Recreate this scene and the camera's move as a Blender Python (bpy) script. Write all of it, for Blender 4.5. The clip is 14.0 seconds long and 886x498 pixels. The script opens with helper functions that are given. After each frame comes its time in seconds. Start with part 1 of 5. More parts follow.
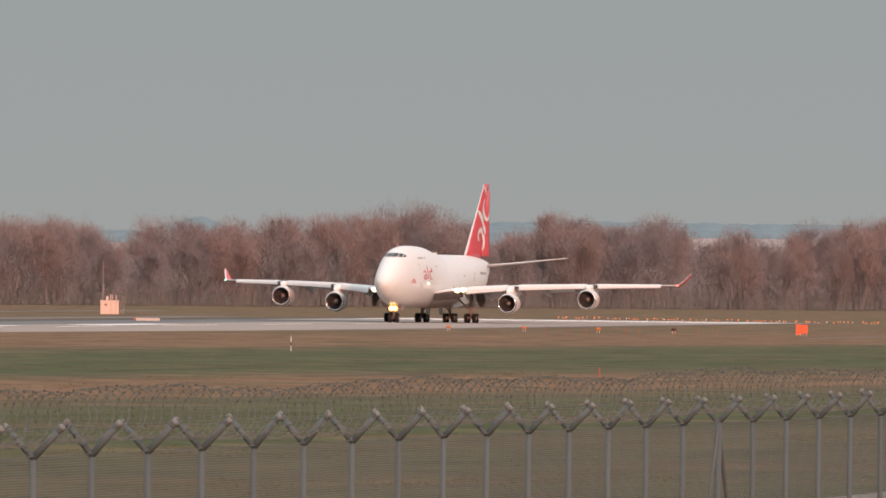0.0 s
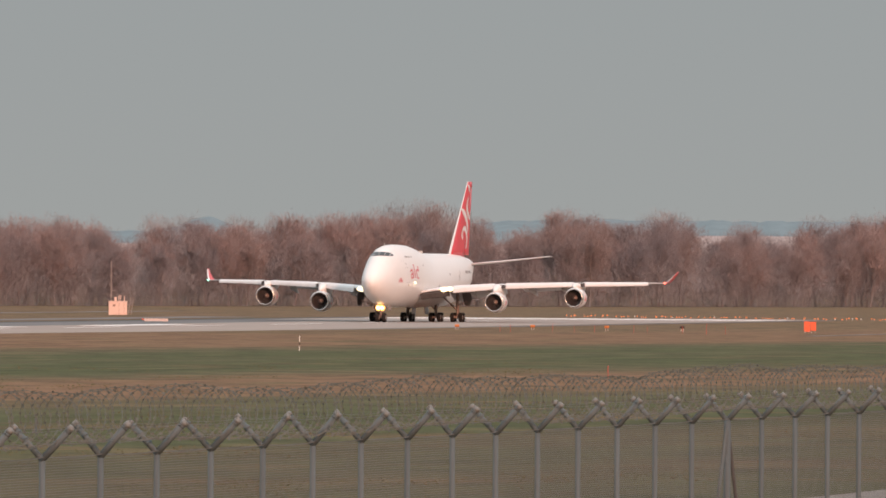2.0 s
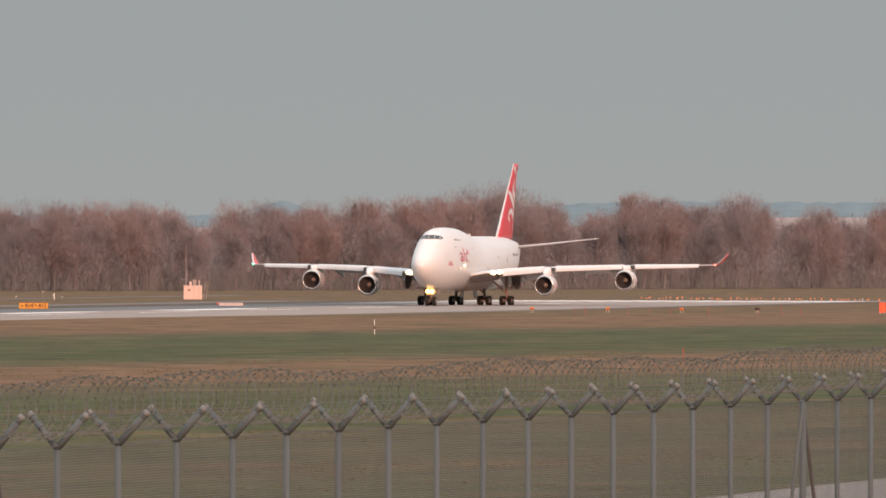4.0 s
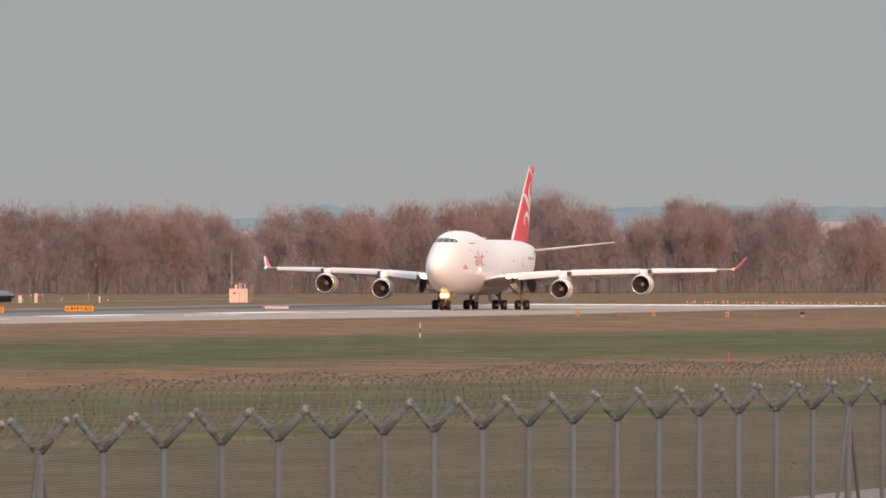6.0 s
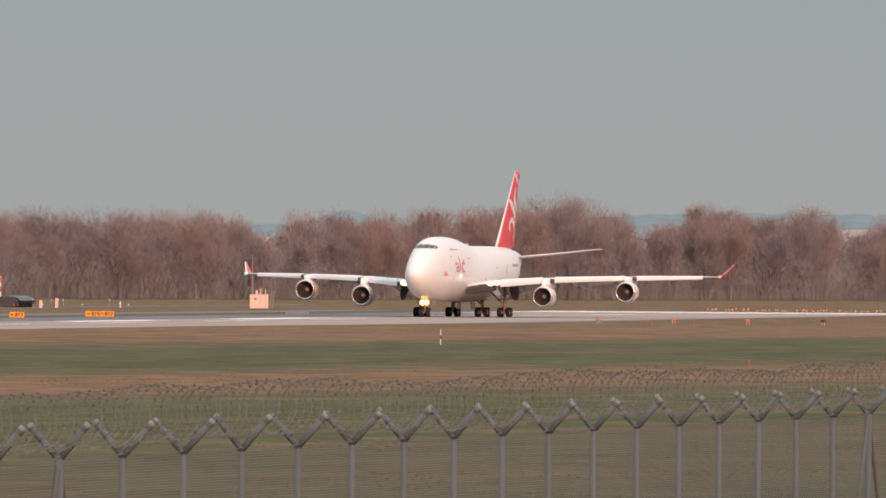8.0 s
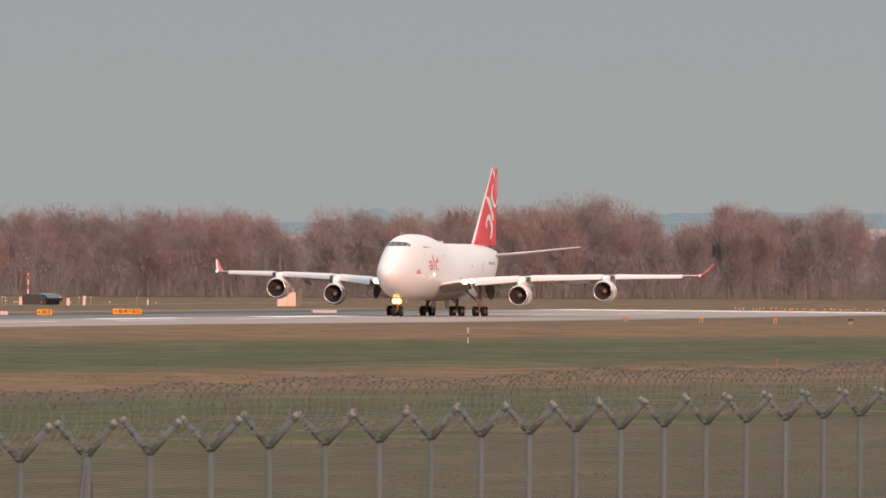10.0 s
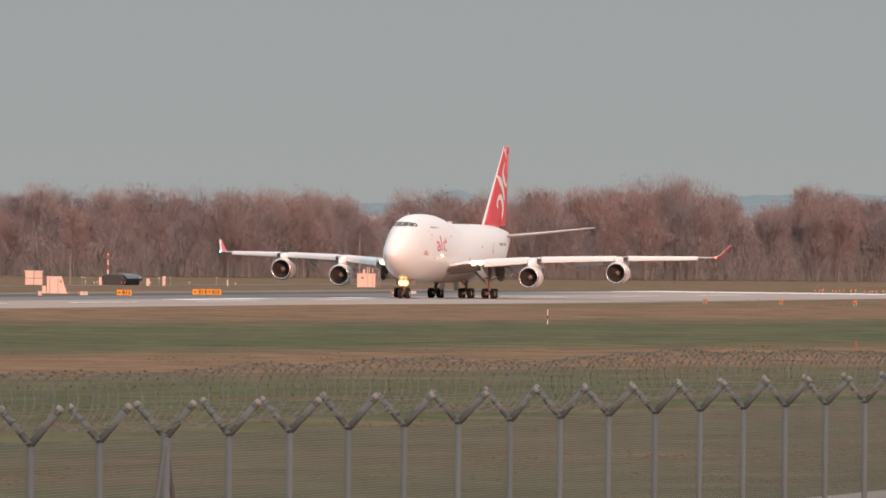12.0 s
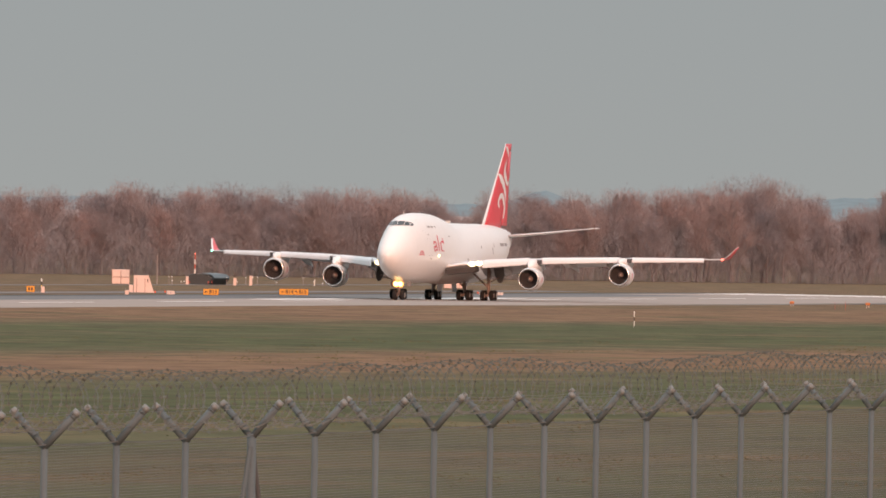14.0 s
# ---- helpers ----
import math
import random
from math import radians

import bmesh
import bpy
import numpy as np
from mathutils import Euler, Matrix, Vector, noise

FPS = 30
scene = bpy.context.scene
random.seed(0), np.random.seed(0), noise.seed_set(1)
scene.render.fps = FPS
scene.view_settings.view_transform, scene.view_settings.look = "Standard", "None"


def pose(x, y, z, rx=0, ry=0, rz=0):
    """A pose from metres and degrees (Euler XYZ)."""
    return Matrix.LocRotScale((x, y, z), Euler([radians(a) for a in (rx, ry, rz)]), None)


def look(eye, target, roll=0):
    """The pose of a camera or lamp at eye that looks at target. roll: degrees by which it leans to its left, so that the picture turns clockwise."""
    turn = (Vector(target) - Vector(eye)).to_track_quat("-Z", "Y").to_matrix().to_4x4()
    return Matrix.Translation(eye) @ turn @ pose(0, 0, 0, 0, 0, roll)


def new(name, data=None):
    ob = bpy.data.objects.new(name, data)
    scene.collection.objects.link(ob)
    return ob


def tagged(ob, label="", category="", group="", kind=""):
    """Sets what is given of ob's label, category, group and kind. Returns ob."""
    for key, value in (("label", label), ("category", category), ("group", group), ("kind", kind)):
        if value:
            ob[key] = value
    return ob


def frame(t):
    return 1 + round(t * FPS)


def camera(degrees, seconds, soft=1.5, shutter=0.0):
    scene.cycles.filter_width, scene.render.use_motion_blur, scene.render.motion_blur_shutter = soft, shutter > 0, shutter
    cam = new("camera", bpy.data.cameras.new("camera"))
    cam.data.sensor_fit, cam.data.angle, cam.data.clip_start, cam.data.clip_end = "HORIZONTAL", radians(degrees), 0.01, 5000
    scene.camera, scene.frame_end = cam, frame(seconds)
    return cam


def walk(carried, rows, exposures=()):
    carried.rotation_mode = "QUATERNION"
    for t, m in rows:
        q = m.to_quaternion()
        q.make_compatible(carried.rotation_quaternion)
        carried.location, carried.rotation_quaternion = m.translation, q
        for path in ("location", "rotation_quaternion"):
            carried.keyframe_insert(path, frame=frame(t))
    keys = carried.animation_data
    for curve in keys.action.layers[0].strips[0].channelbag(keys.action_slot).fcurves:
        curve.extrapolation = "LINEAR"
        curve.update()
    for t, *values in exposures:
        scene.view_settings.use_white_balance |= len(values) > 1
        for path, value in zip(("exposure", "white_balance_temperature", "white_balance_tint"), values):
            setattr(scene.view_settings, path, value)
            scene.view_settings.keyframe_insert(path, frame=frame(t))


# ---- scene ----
# camera: a long lens on a fixed stand, panned by hand after the aircraft
EYE = (0.0, 0.0, 7.82)
cam = camera(3.9505, 14.0, soft=1.7)

# seconds, degrees turned to the left, degrees of tilt, degrees of lean
PAN = ((0, -0.0047, 0.0723, 0.690), (0.5, -0.0381, 0.0777, 0.682), (1, -0.0750, 0.0889, 0.594), (1.5, -0.0694, 0.0865, 0.439),
       (2, 0.0308, 0.0674, 0.386), (2.5, 0.1635, 0.0383, 0.278), (3, 0.2422, 0.0128, 0.195), (5.5, 0.5316, -0.0160, 0.097),
       (6, 0.5669, 0.0057, 0.194), (6.5, 0.6065, 0.0205, 0.255), (7, 0.6539, 0.0168, 0.290), (7.5, 0.6862, 0.0209, 0.358),
       (8, 0.6601, 0.0345, 0.411), (10.5, 0.8043, 0.0180, 0.534), (11, 0.8691, -0.0046, 0.485), (11.5, 0.9672, -0.0274, 0.579),
       (12, 1.1382, -0.0614, 0.668), (12.5, 1.2807, -0.0756, 0.720), (13, 1.3455, -0.0440, 0.858), (13.5, 1.4148, -0.0394, 0.946),
       (14, 1.5266, -0.0624, 1.007))


def aim(yaw, tilt, lean):
    y, p = radians(yaw), radians(tilt)
    way = Vector((-math.sin(y) * math.cos(p), math.cos(y) * math.cos(p), math.sin(p)))
    return look(EYE, Vector(EYE) + way * 100, lean)


walk(cam, [(t, aim(a, b, c)) for t, a, b, c in PAN],
     exposures=((0, 0.0), (3, 0.0), (5, 0.11), (6, 0.13), (8, 0.08), (11, 0.06), (14, 0.04)))

# ---------------------------------------------------------------- light
SUN_WAY = Vector((0.28, -0.92, 0.25)).normalized()          # towards the low sun behind the camera
world = bpy.data.worlds.new("evening_sky")
scene.world = world
world.use_nodes = True
wn, wl = world.node_tree.nodes, world.node_tree.links
wn.clear()
sky = wn.new("ShaderNodeTexSky")
sky.sky_type = "NISHITA"
sky.sun_disc = False
sky.sun_elevation = math.asin(SUN_WAY.z)
sky.sun_rotation = math.atan2(SUN_WAY.x, SUN_WAY.y)
sky.dust_density = 3.0
sky_bg = wn.new("ShaderNodeBackground")
sky_bg.inputs["Strength"].default_value = 0.10
wl.new(sky.outputs[0], sky_bg.inputs["Color"])
# a thin cloud veil over the whole sky, its unseen upper part brightened as fill
veil_geo = wn.new("ShaderNodeTexCoord")
veil_sep = wn.new("ShaderNodeSeparateXYZ")
wl.new(veil_geo.outputs["Generated"], veil_sep.inputs[0])
veil_ramp = wn.new("ShaderNodeValToRGB")
veil_ramp.color_ramp.elements[0].position = 0.0
veil_ramp.color_ramp.elements[0].color = (0.378, 0.391, 0.386, 1)
veil_ramp.color_ramp.elements[1].position = 1.0
veil_ramp.color_ramp.elements[1].color = (1.62, 1.64, 1.66, 1)
for height, tone in ((0.045, (0.318, 0.354, 0.376, 1)), (0.30, (0.82, 0.84, 0.86, 1))):
    veil_ramp.color_ramp.elements.new(height).color = tone
wl.new(veil_sep.outputs[2], veil_ramp.inputs[0])
veil_bg = wn.new("ShaderNodeBackground")
veil_bg.inputs["Strength"].default_value = 1.0
wl.new(veil_ramp.outputs[0], veil_bg.inputs["Color"])
veil_mix = wn.new("ShaderNodeMixShader")
veil_mix.inputs[0].default_value = 0.9
wl.new(sky_bg.outputs[0], veil_mix.inputs[1])
wl.new(veil_bg.outputs[0], veil_mix.inputs[2])
wout = wn.new("ShaderNodeOutputWorld")
wl.new(veil_mix.outputs[0], wout.inputs[0])

sun = new("sun", bpy.data.lights.new("sun", "SUN"))
sun.data.energy, sun.data.angle, sun.data.color = 3.25, radians(3.0), (1.0, 0.48, 0.32)
sun.matrix_world = look(SUN_WAY * 50, (0, 0, 0))

# ---------------------------------------------------------------- plan
# the runway's own directions: ALONG leads away from the camera, ACROSS to its far side
TURN = 79.16
START = Vector((-7.43, 1701.1, 0))
ALONG = Vector((math.cos(radians(TURN)), math.sin(radians(TURN)), 0))
ACROSS = Vector((-ALONG.y, ALONG.x, 0))


def spot(along, across, z=0.0):
    return START + ALONG * along + ACROSS * across + Vector((0, 0, z))


def facing(x, y, z=0.0):
    """A pose at (x, y) whose local -y looks at the camera's side."""
    return pose(x, y, z, 0, 0, math.degrees(math.atan2(y, x)) - 90)


# ---------------------------------------------------------------- materials
def material(name, color, rough=0.6, metal=0.0, vary=0.15, size=1.0, bump=0.0, fine=8.0, spec=0.5, dirt=None, dirt_amount=0.3, per_object=0.0):
    m = bpy.data.materials.new(name)
    m.use_nodes = True
    n, l = m.node_tree.nodes, m.node_tree.links
    b = n["Principled BSDF"]
    b.inputs["Roughness"].default_value, b.inputs["Metallic"].default_value = rough, metal
    b.inputs["Specular IOR Level"].default_value = spec
    tc = n.new("ShaderNodeTexCoord")
    a = n.new("ShaderNodeTexNoise")
    a.inputs["Scale"].default_value, a.inputs["Detail"].default_value = 1.0 / size, 4
    c = n.new("ShaderNodeTexNoise")
    c.inputs["Scale"].default_value, c.inputs["Detail"].default_value = fine / size, 6
    l.new(tc.outputs["Object"], a.inputs["Vector"])
    l.new(tc.outputs["Object"], c.inputs["Vector"])
    add = n.new("ShaderNodeMath")
    add.operation = "ADD"
    l.new(a.outputs[0], add.inputs[0])
    l.new(c.outputs[0], add.inputs[1])
    mr = n.new("ShaderNodeMapRange")
    mr.inputs["From Min"].default_value, mr.inputs["From Max"].default_value = 0.6, 1.4
    mr.inputs["To Min"].default_value, mr.inputs["To Max"].default_value = 1 - vary, 1 + vary
    l.new(add.outputs[0], mr.inputs["Value"])
    base = n.new("ShaderNodeMix")
    base.data_type = "RGBA"
    base.inputs[6].default_value = (*color, 1)
    base.inputs[7].default_value = (*(dirt or [x * 0.75 for x in color]), 1)
    dm = n.new("ShaderNodeMapRange")
    dm.inputs["From Min"].default_value, dm.inputs["From Max"].default_value = 0.5, 0.75
    dm.inputs["To Max"].default_value = dirt_amount
    l.new(a.outputs[0], dm.inputs["Value"])
    l.new(dm.outputs[0], base.inputs[0])
    mul = n.new("ShaderNodeVectorMath")
    mul.operation = "SCALE"
    l.new(base.outputs[2], mul.inputs[0])
    if per_object:
        oi = n.new("ShaderNodeObjectInfo")
        po = n.new("ShaderNodeMapRange")
        po.inputs["To Min"].default_value, po.inputs["To Max"].default_value = 1 - per_object, 1 + per_object
        l.new(oi.outputs["Random"], po.inputs["Value"])
        pm = n.new("ShaderNodeMath")
        pm.operation = "MULTIPLY"
        l.new(mr.outputs[0], pm.inputs[0])
        l.new(po.outputs[0], pm.inputs[1])
        l.new(pm.outputs[0], mul.inputs["Scale"])
    else:
        l.new(mr.outputs[0], mul.inputs["Scale"])
    l.new(mul.outputs[0], b.inputs["Base Color"])
    if bump:
        bp = n.new("ShaderNodeBump")
        bp.inputs["Strength"].default_value, bp.inputs["Distance"].default_value = bump, 0.02 * size
        l.new(c.outputs[0], bp.inputs["Height"])
        l.new(bp.outputs[0], b.inputs["Normal"])
    return m


def glow(name, color, strength):
    m = bpy.data.materials.new(name)
    m.use_nodes = True
    b = m.node_tree.nodes["Principled BSDF"]
    b.inputs["Base Color"].default_value = (*[min(1, c) for c in color], 1)
    b.inputs["Emission Color"].default_value = (*color, 1)
    b.inputs["Emission Strength"].default_value = strength
    return m


def runway_axes(n, l):
    """Nodes that give the place along and across the runway, in metres."""
    geo = n.new("ShaderNodeNewGeometry")
    mp = n.new("ShaderNodeMapping")
    turn = Matrix.Rotation(radians(-TURN), 3, "Z")
    mp.inputs["Rotation"].default_value = (0, 0, radians(-TURN))
    mp.inputs["Location"].default_value = -(turn @ START)
    l.new(geo.outputs["Position"], mp.inputs["Vector"])
    sep = n.new("ShaderNodeSeparateXYZ")
    l.new(mp.outputs[0], sep.inputs[0])
    return mp, sep


def noise_at(n, l, vec, scale, detail=5, rough=0.55):
    mp = n.new("ShaderNodeMapping")
    mp.inputs["Scale"].default_value = scale
    l.new(vec, mp.inputs["Vector"])
    t = n.new("ShaderNodeTexNoise")
    t.inputs["Scale"].default_value, t.inputs["Detail"].default_value, t.inputs["Roughness"].default_value = 1.0, detail, rough
    l.new(mp.outputs[0], t.inputs["Vector"])
    return t.outputs[0]


def op(n, l, kind, a, b):
    m = n.new("ShaderNodeMath")
    m.operation = kind
    for i, v in enumerate((a, b)):
        if isinstance(v, (int, float)):
            m.inputs[i].default_value = v
        else:
            l.new(v, m.inputs[i])
    return m.outputs[0]


def grass_material():
    """Winter meadow: mown strips beside the runway, olive, straw and reddish brown."""
    m = bpy.data.materials.new("winter_grass")
    m.use_nodes = True
    n, l = m.node_tree.nodes, m.node_tree.links
    b = n["Principled BSDF"]
    b.inputs["Roughness"].default_value, b.inputs["Specular IOR Level"].default_value = 0.95, 0.1
    mp, sep = runway_axes(n, l)
    wob = noise_at(n, l, mp.outputs[0], (1 / 120, 1 / 26, 0.1), 6, 0.66)
    patch = noise_at(n, l, mp.outputs[0], (1 / 24, 1 / 8, 1), 8, 0.72)
    shift = op(n, l, "ADD", op(n, l, "MULTIPLY", op(n, l, "SUBTRACT", wob, 0.5), 34.0), op(n, l, "MULTIPLY", op(n, l, "SUBTRACT", patch, 0.5), 30.0))
    # the strips were mown at a slant to the runway
    slant = op(n, l, "MULTIPLY", op(n, l, "ADD", sep.outputs[0], 800.0), 0.18)
    place = op(n, l, "ADD", op(n, l, "ADD", sep.outputs[1], slant), shift)
    mr = n.new("ShaderNodeMapRange")
    mr.inputs["From Min"].default_value, mr.inputs["From Max"].default_value = -370, 60
    l.new(place, mr.inputs["Value"])
    ramp = n.new("ShaderNodeValToRGB")
    olive, brown, rust = (0.071, 0.070, 0.034, 1), (0.091, 0.071, 0.038, 1), (0.148, 0.088, 0.051, 1)
    green, straw = (0.056, 0.062, 0.026, 1), (0.100, 0.082, 0.042, 1)
    e = ramp.color_ramp.elements
    e[0].position, e[0].color = 0.0, olive
    e[1].position, e[1].color = 1.0, (0.126, 0.083, 0.048, 1)
    for metres, col in ((-350, olive), (-335, green), (-322, olive), (-312, brown), (-302, olive), (-292, olive), (-278, straw), (-266, green), (-230, green), (-215, olive), (-202, brown), (-192, rust), (-160, rust),
                        (-147, brown), (-136, olive), (-122, green), (-98, green), (-88, olive), (-76, green), (-62, green), (-52, olive), (-42, brown), (-30, rust), (30, rust)):
        e.new((metres + 370) / 430).color = col
    l.new(mr.outputs[0], ramp.inputs[0])
    streak = noise_at(n, l, mp.outputs[0], (1 / 11, 1 / 5, 3), 6, 0.7)
    fine = noise_at(n, l, mp.outputs[0], (1 / 1.4, 1 / 0.9, 1), 6, 0.7)
    both = op(n, l, "ADD", op(n, l, "MULTIPLY", streak, 1.15), op(n, l, "MULTIPLY", fine, 0.45))
    sc = n.new("ShaderNodeMapRange")
    sc.inputs["From Min"].default_value, sc.inputs["From Max"].default_value = 0.5, 1.1
    sc.inputs["To Min"].default_value, sc.inputs["To Max"].default_value = 0.45, 1.72
    l.new(both, sc.inputs["Value"])
    mul = n.new("ShaderNodeVectorMath")
    mul.operation = "SCALE"
    # withered and green tufts scattered over the strips
    tuft = noise_at(n, l, mp.outputs[0], (1 / 13, 1 / 17, 1), 7, 0.7)
    last = ramp.outputs[0]
    for lo, hi, col in ((0.52, 0.66, rust), (0.48, 0.36, green)):
        tr = n.new("ShaderNodeMapRange")
        tr.inputs["From Min"].default_value, tr.inputs["From Max"].default_value = lo, hi
        tr.inputs["To Max"].default_value = 0.65
        l.new(tuft, tr.inputs["Value"])
        mix = n.new("ShaderNodeMix")
        mix.data_type = "RGBA"
        mix.inputs[7].default_value = col
        l.new(tr.outputs[0], mix.inputs[0])
        l.new(last, mix.inputs[6])
        last = mix.outputs[2]
    l.new(last, mul.inputs[0])
    l.new(sc.outputs[0], mul.inputs["Scale"])
    l.new(mul.outputs[0], b.inputs["Base Color"])
    bp = n.new("ShaderNodeBump")
    bp.inputs["Strength"].default_value, bp.inputs["Distance"].default_value = 0.6, 0.05
    l.new(fine, bp.inputs["Height"])
    l.new(bp.outputs[0], b.inputs["Normal"])
    return m


def paving_material(name, color, rough=0.6, streak=0.2, spec=0.5):
    """Asphalt or concrete, rubbed lengthwise by traffic."""
    m = bpy.data.materials.new(name)
    m.use_nodes = True
    n, l = m.node_tree.nodes, m.node_tree.links
    b = n["Principled BSDF"]
    b.inputs["Specular IOR Level"].default_value = spec
    mp, sep = runway_axes(n, l)
    lane = noise_at(n, l, mp.outputs[0], (1 / 180, 1 / 2.2, 1), 5)
    slab = noise_at(n, l, mp.outputs[0], (1 / 40, 1 / 15, 1), 4)
    grain = noise_at(n, l, mp.outputs[0], (2, 2, 2), 6)
    tot = op(n, l, "ADD", op(n, l, "ADD", lane, slab), op(n, l, "MULTIPLY", grain, 0.5))
    sc = n.new("ShaderNodeMapRange")
    sc.inputs["From Min"].default_value, sc.inputs["From Max"].default_value = 0.9, 1.6
    sc.inputs["To Min"].default_value, sc.inputs["To Max"].default_value = 1 - streak, 1 + streak
    l.new(tot, sc.inputs["Value"])
    mul = n.new("ShaderNodeVectorMath")
    mul.operation = "SCALE"
    mul.inputs[0].default_value = color
    l.new(sc.outputs[0], mul.inputs["Scale"])
    l.new(mul.outputs[0], b.inputs["Base Color"])
    rr = n.new("ShaderNodeMapRange")
    rr.inputs["From Min"].default_value, rr.inputs["From Max"].default_value = 0.3, 0.7
    rr.inputs["To Min"].default_value, rr.inputs["To Max"].default_value = rough - 0.08, rough + 0.08
    l.new(lane, rr.inputs["Value"])
    l.new(rr.outputs[0], b.inputs["Roughness"])
    bp = n.new("ShaderNodeBump")
    bp.inputs["Strength"].default_value, bp.inputs["Distance"].default_value = 0.3, 0.01
    l.new(grain, bp.inputs["Height"])
    l.new(bp.outputs[0], b.inputs["Normal"])
    return m


M = {
    "grass": grass_material(),
    "runway": paving_material("runway_concrete", (0.285, 0.235, 0.205), 0.7, 0.14, 0.15),
    "rubber": paving_material("rubber_darkened_concrete", (0.093, 0.086, 0.083), 0.6, 0.3, 0.3),
    "shoulder": paving_material("dark_shoulder_asphalt", (0.068, 0.068, 0.068), 0.8, 0.25, 0.2),
    "taxiway": paving_material("taxiway_concrete", (0.122, 0.108, 0.10), 0.7, 0.15, 0.3),
    "road": paving_material("service_road_concrete", (0.24, 0.22, 0.205), 0.85, 0.12, 0.2),
    "mark": material("runway_marking_paint", (0.78, 0.76, 0.74), 0.5, vary=0.1, size=6, dirt=(0.5, 0.48, 0.46)),
    "white": material("white_aircraft_paint", (0.71, 0.70, 0.685), 0.28, vary=0.035, size=5, fine=6, dirt=(0.68, 0.66, 0.63), dirt_amount=0.35),
    "belly": material("grimy_white_belly_paint", (0.55, 0.53, 0.51), 0.4, vary=0.08, size=3, fine=6, dirt=(0.45, 0.42, 0.40), dirt_amount=0.5),
    "wing": material("wing_grey_paint", (0.62, 0.63, 0.64), 0.38, vary=0.06, size=3, fine=7, dirt=(0.47, 0.46, 0.45), dirt_amount=0.4),
    # shade of the leading-edge gaps, given as dark colours for solid blocks
    "under": material("dark_wing_cavity", (0.05, 0.05, 0.053), 0.6, vary=0.2, size=1.5),
    "cavity": material("dark_wing_root_opening", (0.065, 0.060, 0.058), 0.8, vary=0.2, size=1.5, spec=0.1),
    "red": material("red_tail_paint", (0.62, 0.035, 0.05), 0.35, vary=0.08, size=4, dirt=(0.5, 0.03, 0.045)),
    "red_mark": material("red_lettering_paint", (0.55, 0.03, 0.06), 0.4, vary=0.05),
    "grey_mark": material("grey_lettering_paint", (0.30, 0.27, 0.26), 0.5, vary=0.05),
    "glass": material("dark_cockpit_glass", (0.02, 0.022, 0.025), 0.08, vary=0.1),
    "metal": material("bare_inlet_metal", (0.62, 0.60, 0.58), 0.25, 0.9, vary=0.08, size=0.6),
    "core": material("burnt_nozzle_metal", (0.20, 0.17, 0.15), 0.4, 0.8, vary=0.2, size=0.5),
    "fan": material("dark_fan_blade_metal", (0.06, 0.055, 0.055), 0.5, 0.1, vary=0.2, size=0.4),
    "duct": material("dark_inlet_lining", (0.075, 0.066, 0.062), 0.6, vary=0.15, size=0.5),
    "tyre": material("black_tyre_rubber", (0.022, 0.021, 0.021), 0.85, vary=0.25, size=0.3, spec=0.2),
    "hub": material("dusty_wheel_hub", (0.35, 0.29, 0.25), 0.5, 0.3, vary=0.2, size=0.2),
    "strut": material("grey_gear_strut", (0.34, 0.26, 0.225), 0.4, 0.2, vary=0.15, size=0.4, dirt=(0.2, 0.17, 0.15), dirt_amount=0.5),
    "lamp": glow("landing_lamp_glow", (1.0, 0.70, 0.30), 3.6),
    "lamp_rim": glow("lamp_reflector_glow", (1.0, 0.46, 0.12), 1.5),
    "lamp_soft": glow("wing_lamp_glow", (1.0, 0.78, 0.45), 3.0),
    "green_lamp": glow("green_tip_glow", (0.3, 1.0, 0.7), 2.5),
    "red_lamp": glow("red_tip_glow", (1.0, 0.15, 0.1), 4.0),
    "post": material("galvanised_post_steel", (0.094, 0.121, 0.130), 0.75, 0.0, vary=0.06, size=0.25, bump=0.05, dirt=(0.080, 0.095, 0.100), dirt_amount=0.4, per_object=0.08, spec=0.25),
    "cap": material("pale_post_cap", (0.165, 0.185, 0.185), 0.7, 0.0, vary=0.1, size=0.1),
    "wire": material("dull_galvanised_wire", (0.108, 0.115, 0.115), 0.7, 0.0, vary=0.2, size=0.2),
    "mesh": material("galvanised_mesh_wire", (0.115, 0.12, 0.118), 0.6, 0.0, vary=0.15, size=0.4),
    "razor": material("weathered_razor_wire", (0.100, 0.118, 0.112), 0.7, 0.1, vary=0.35, size=0.12, dirt=(0.07, 0.07, 0.066), dirt_amount=0.4),
    "door_grey": material("grimy_grey_door_paint", (0.17, 0.17, 0.17), 0.5, vary=0.15, size=0.6),
    "brace": material("dark_brace_steel", (0.075, 0.080, 0.084), 0.6, 0.1, vary=0.2, size=0.3),
}


# ---------------------------------------------------------------- mesh helpers
def part(name, bm, mat, parent=None, label="", smooth=False, m=None):
    me = bpy.data.meshes.new(name)
    if smooth:
        for f in bm.faces:
            f.smooth = True
    bm.to_mesh(me)
    bm.free()
    for k in (mat if isinstance(mat, (list, tuple)) else [mat]):
        me.materials.append(M[k] if isinstance(k, str) else k)
    ob = new(name, me)
    if parent:
        ob.parent = parent
    if m is not None:
        ob.matrix_local = m
    if label:
        ob["label"] = label
    return ob


def thing(name, m, label, category, group="", kind=""):
    ob = new(name)
    ob.empty_display_size = 0.2
    ob.matrix_world = m
    return tagged(ob, label, category, group, kind)


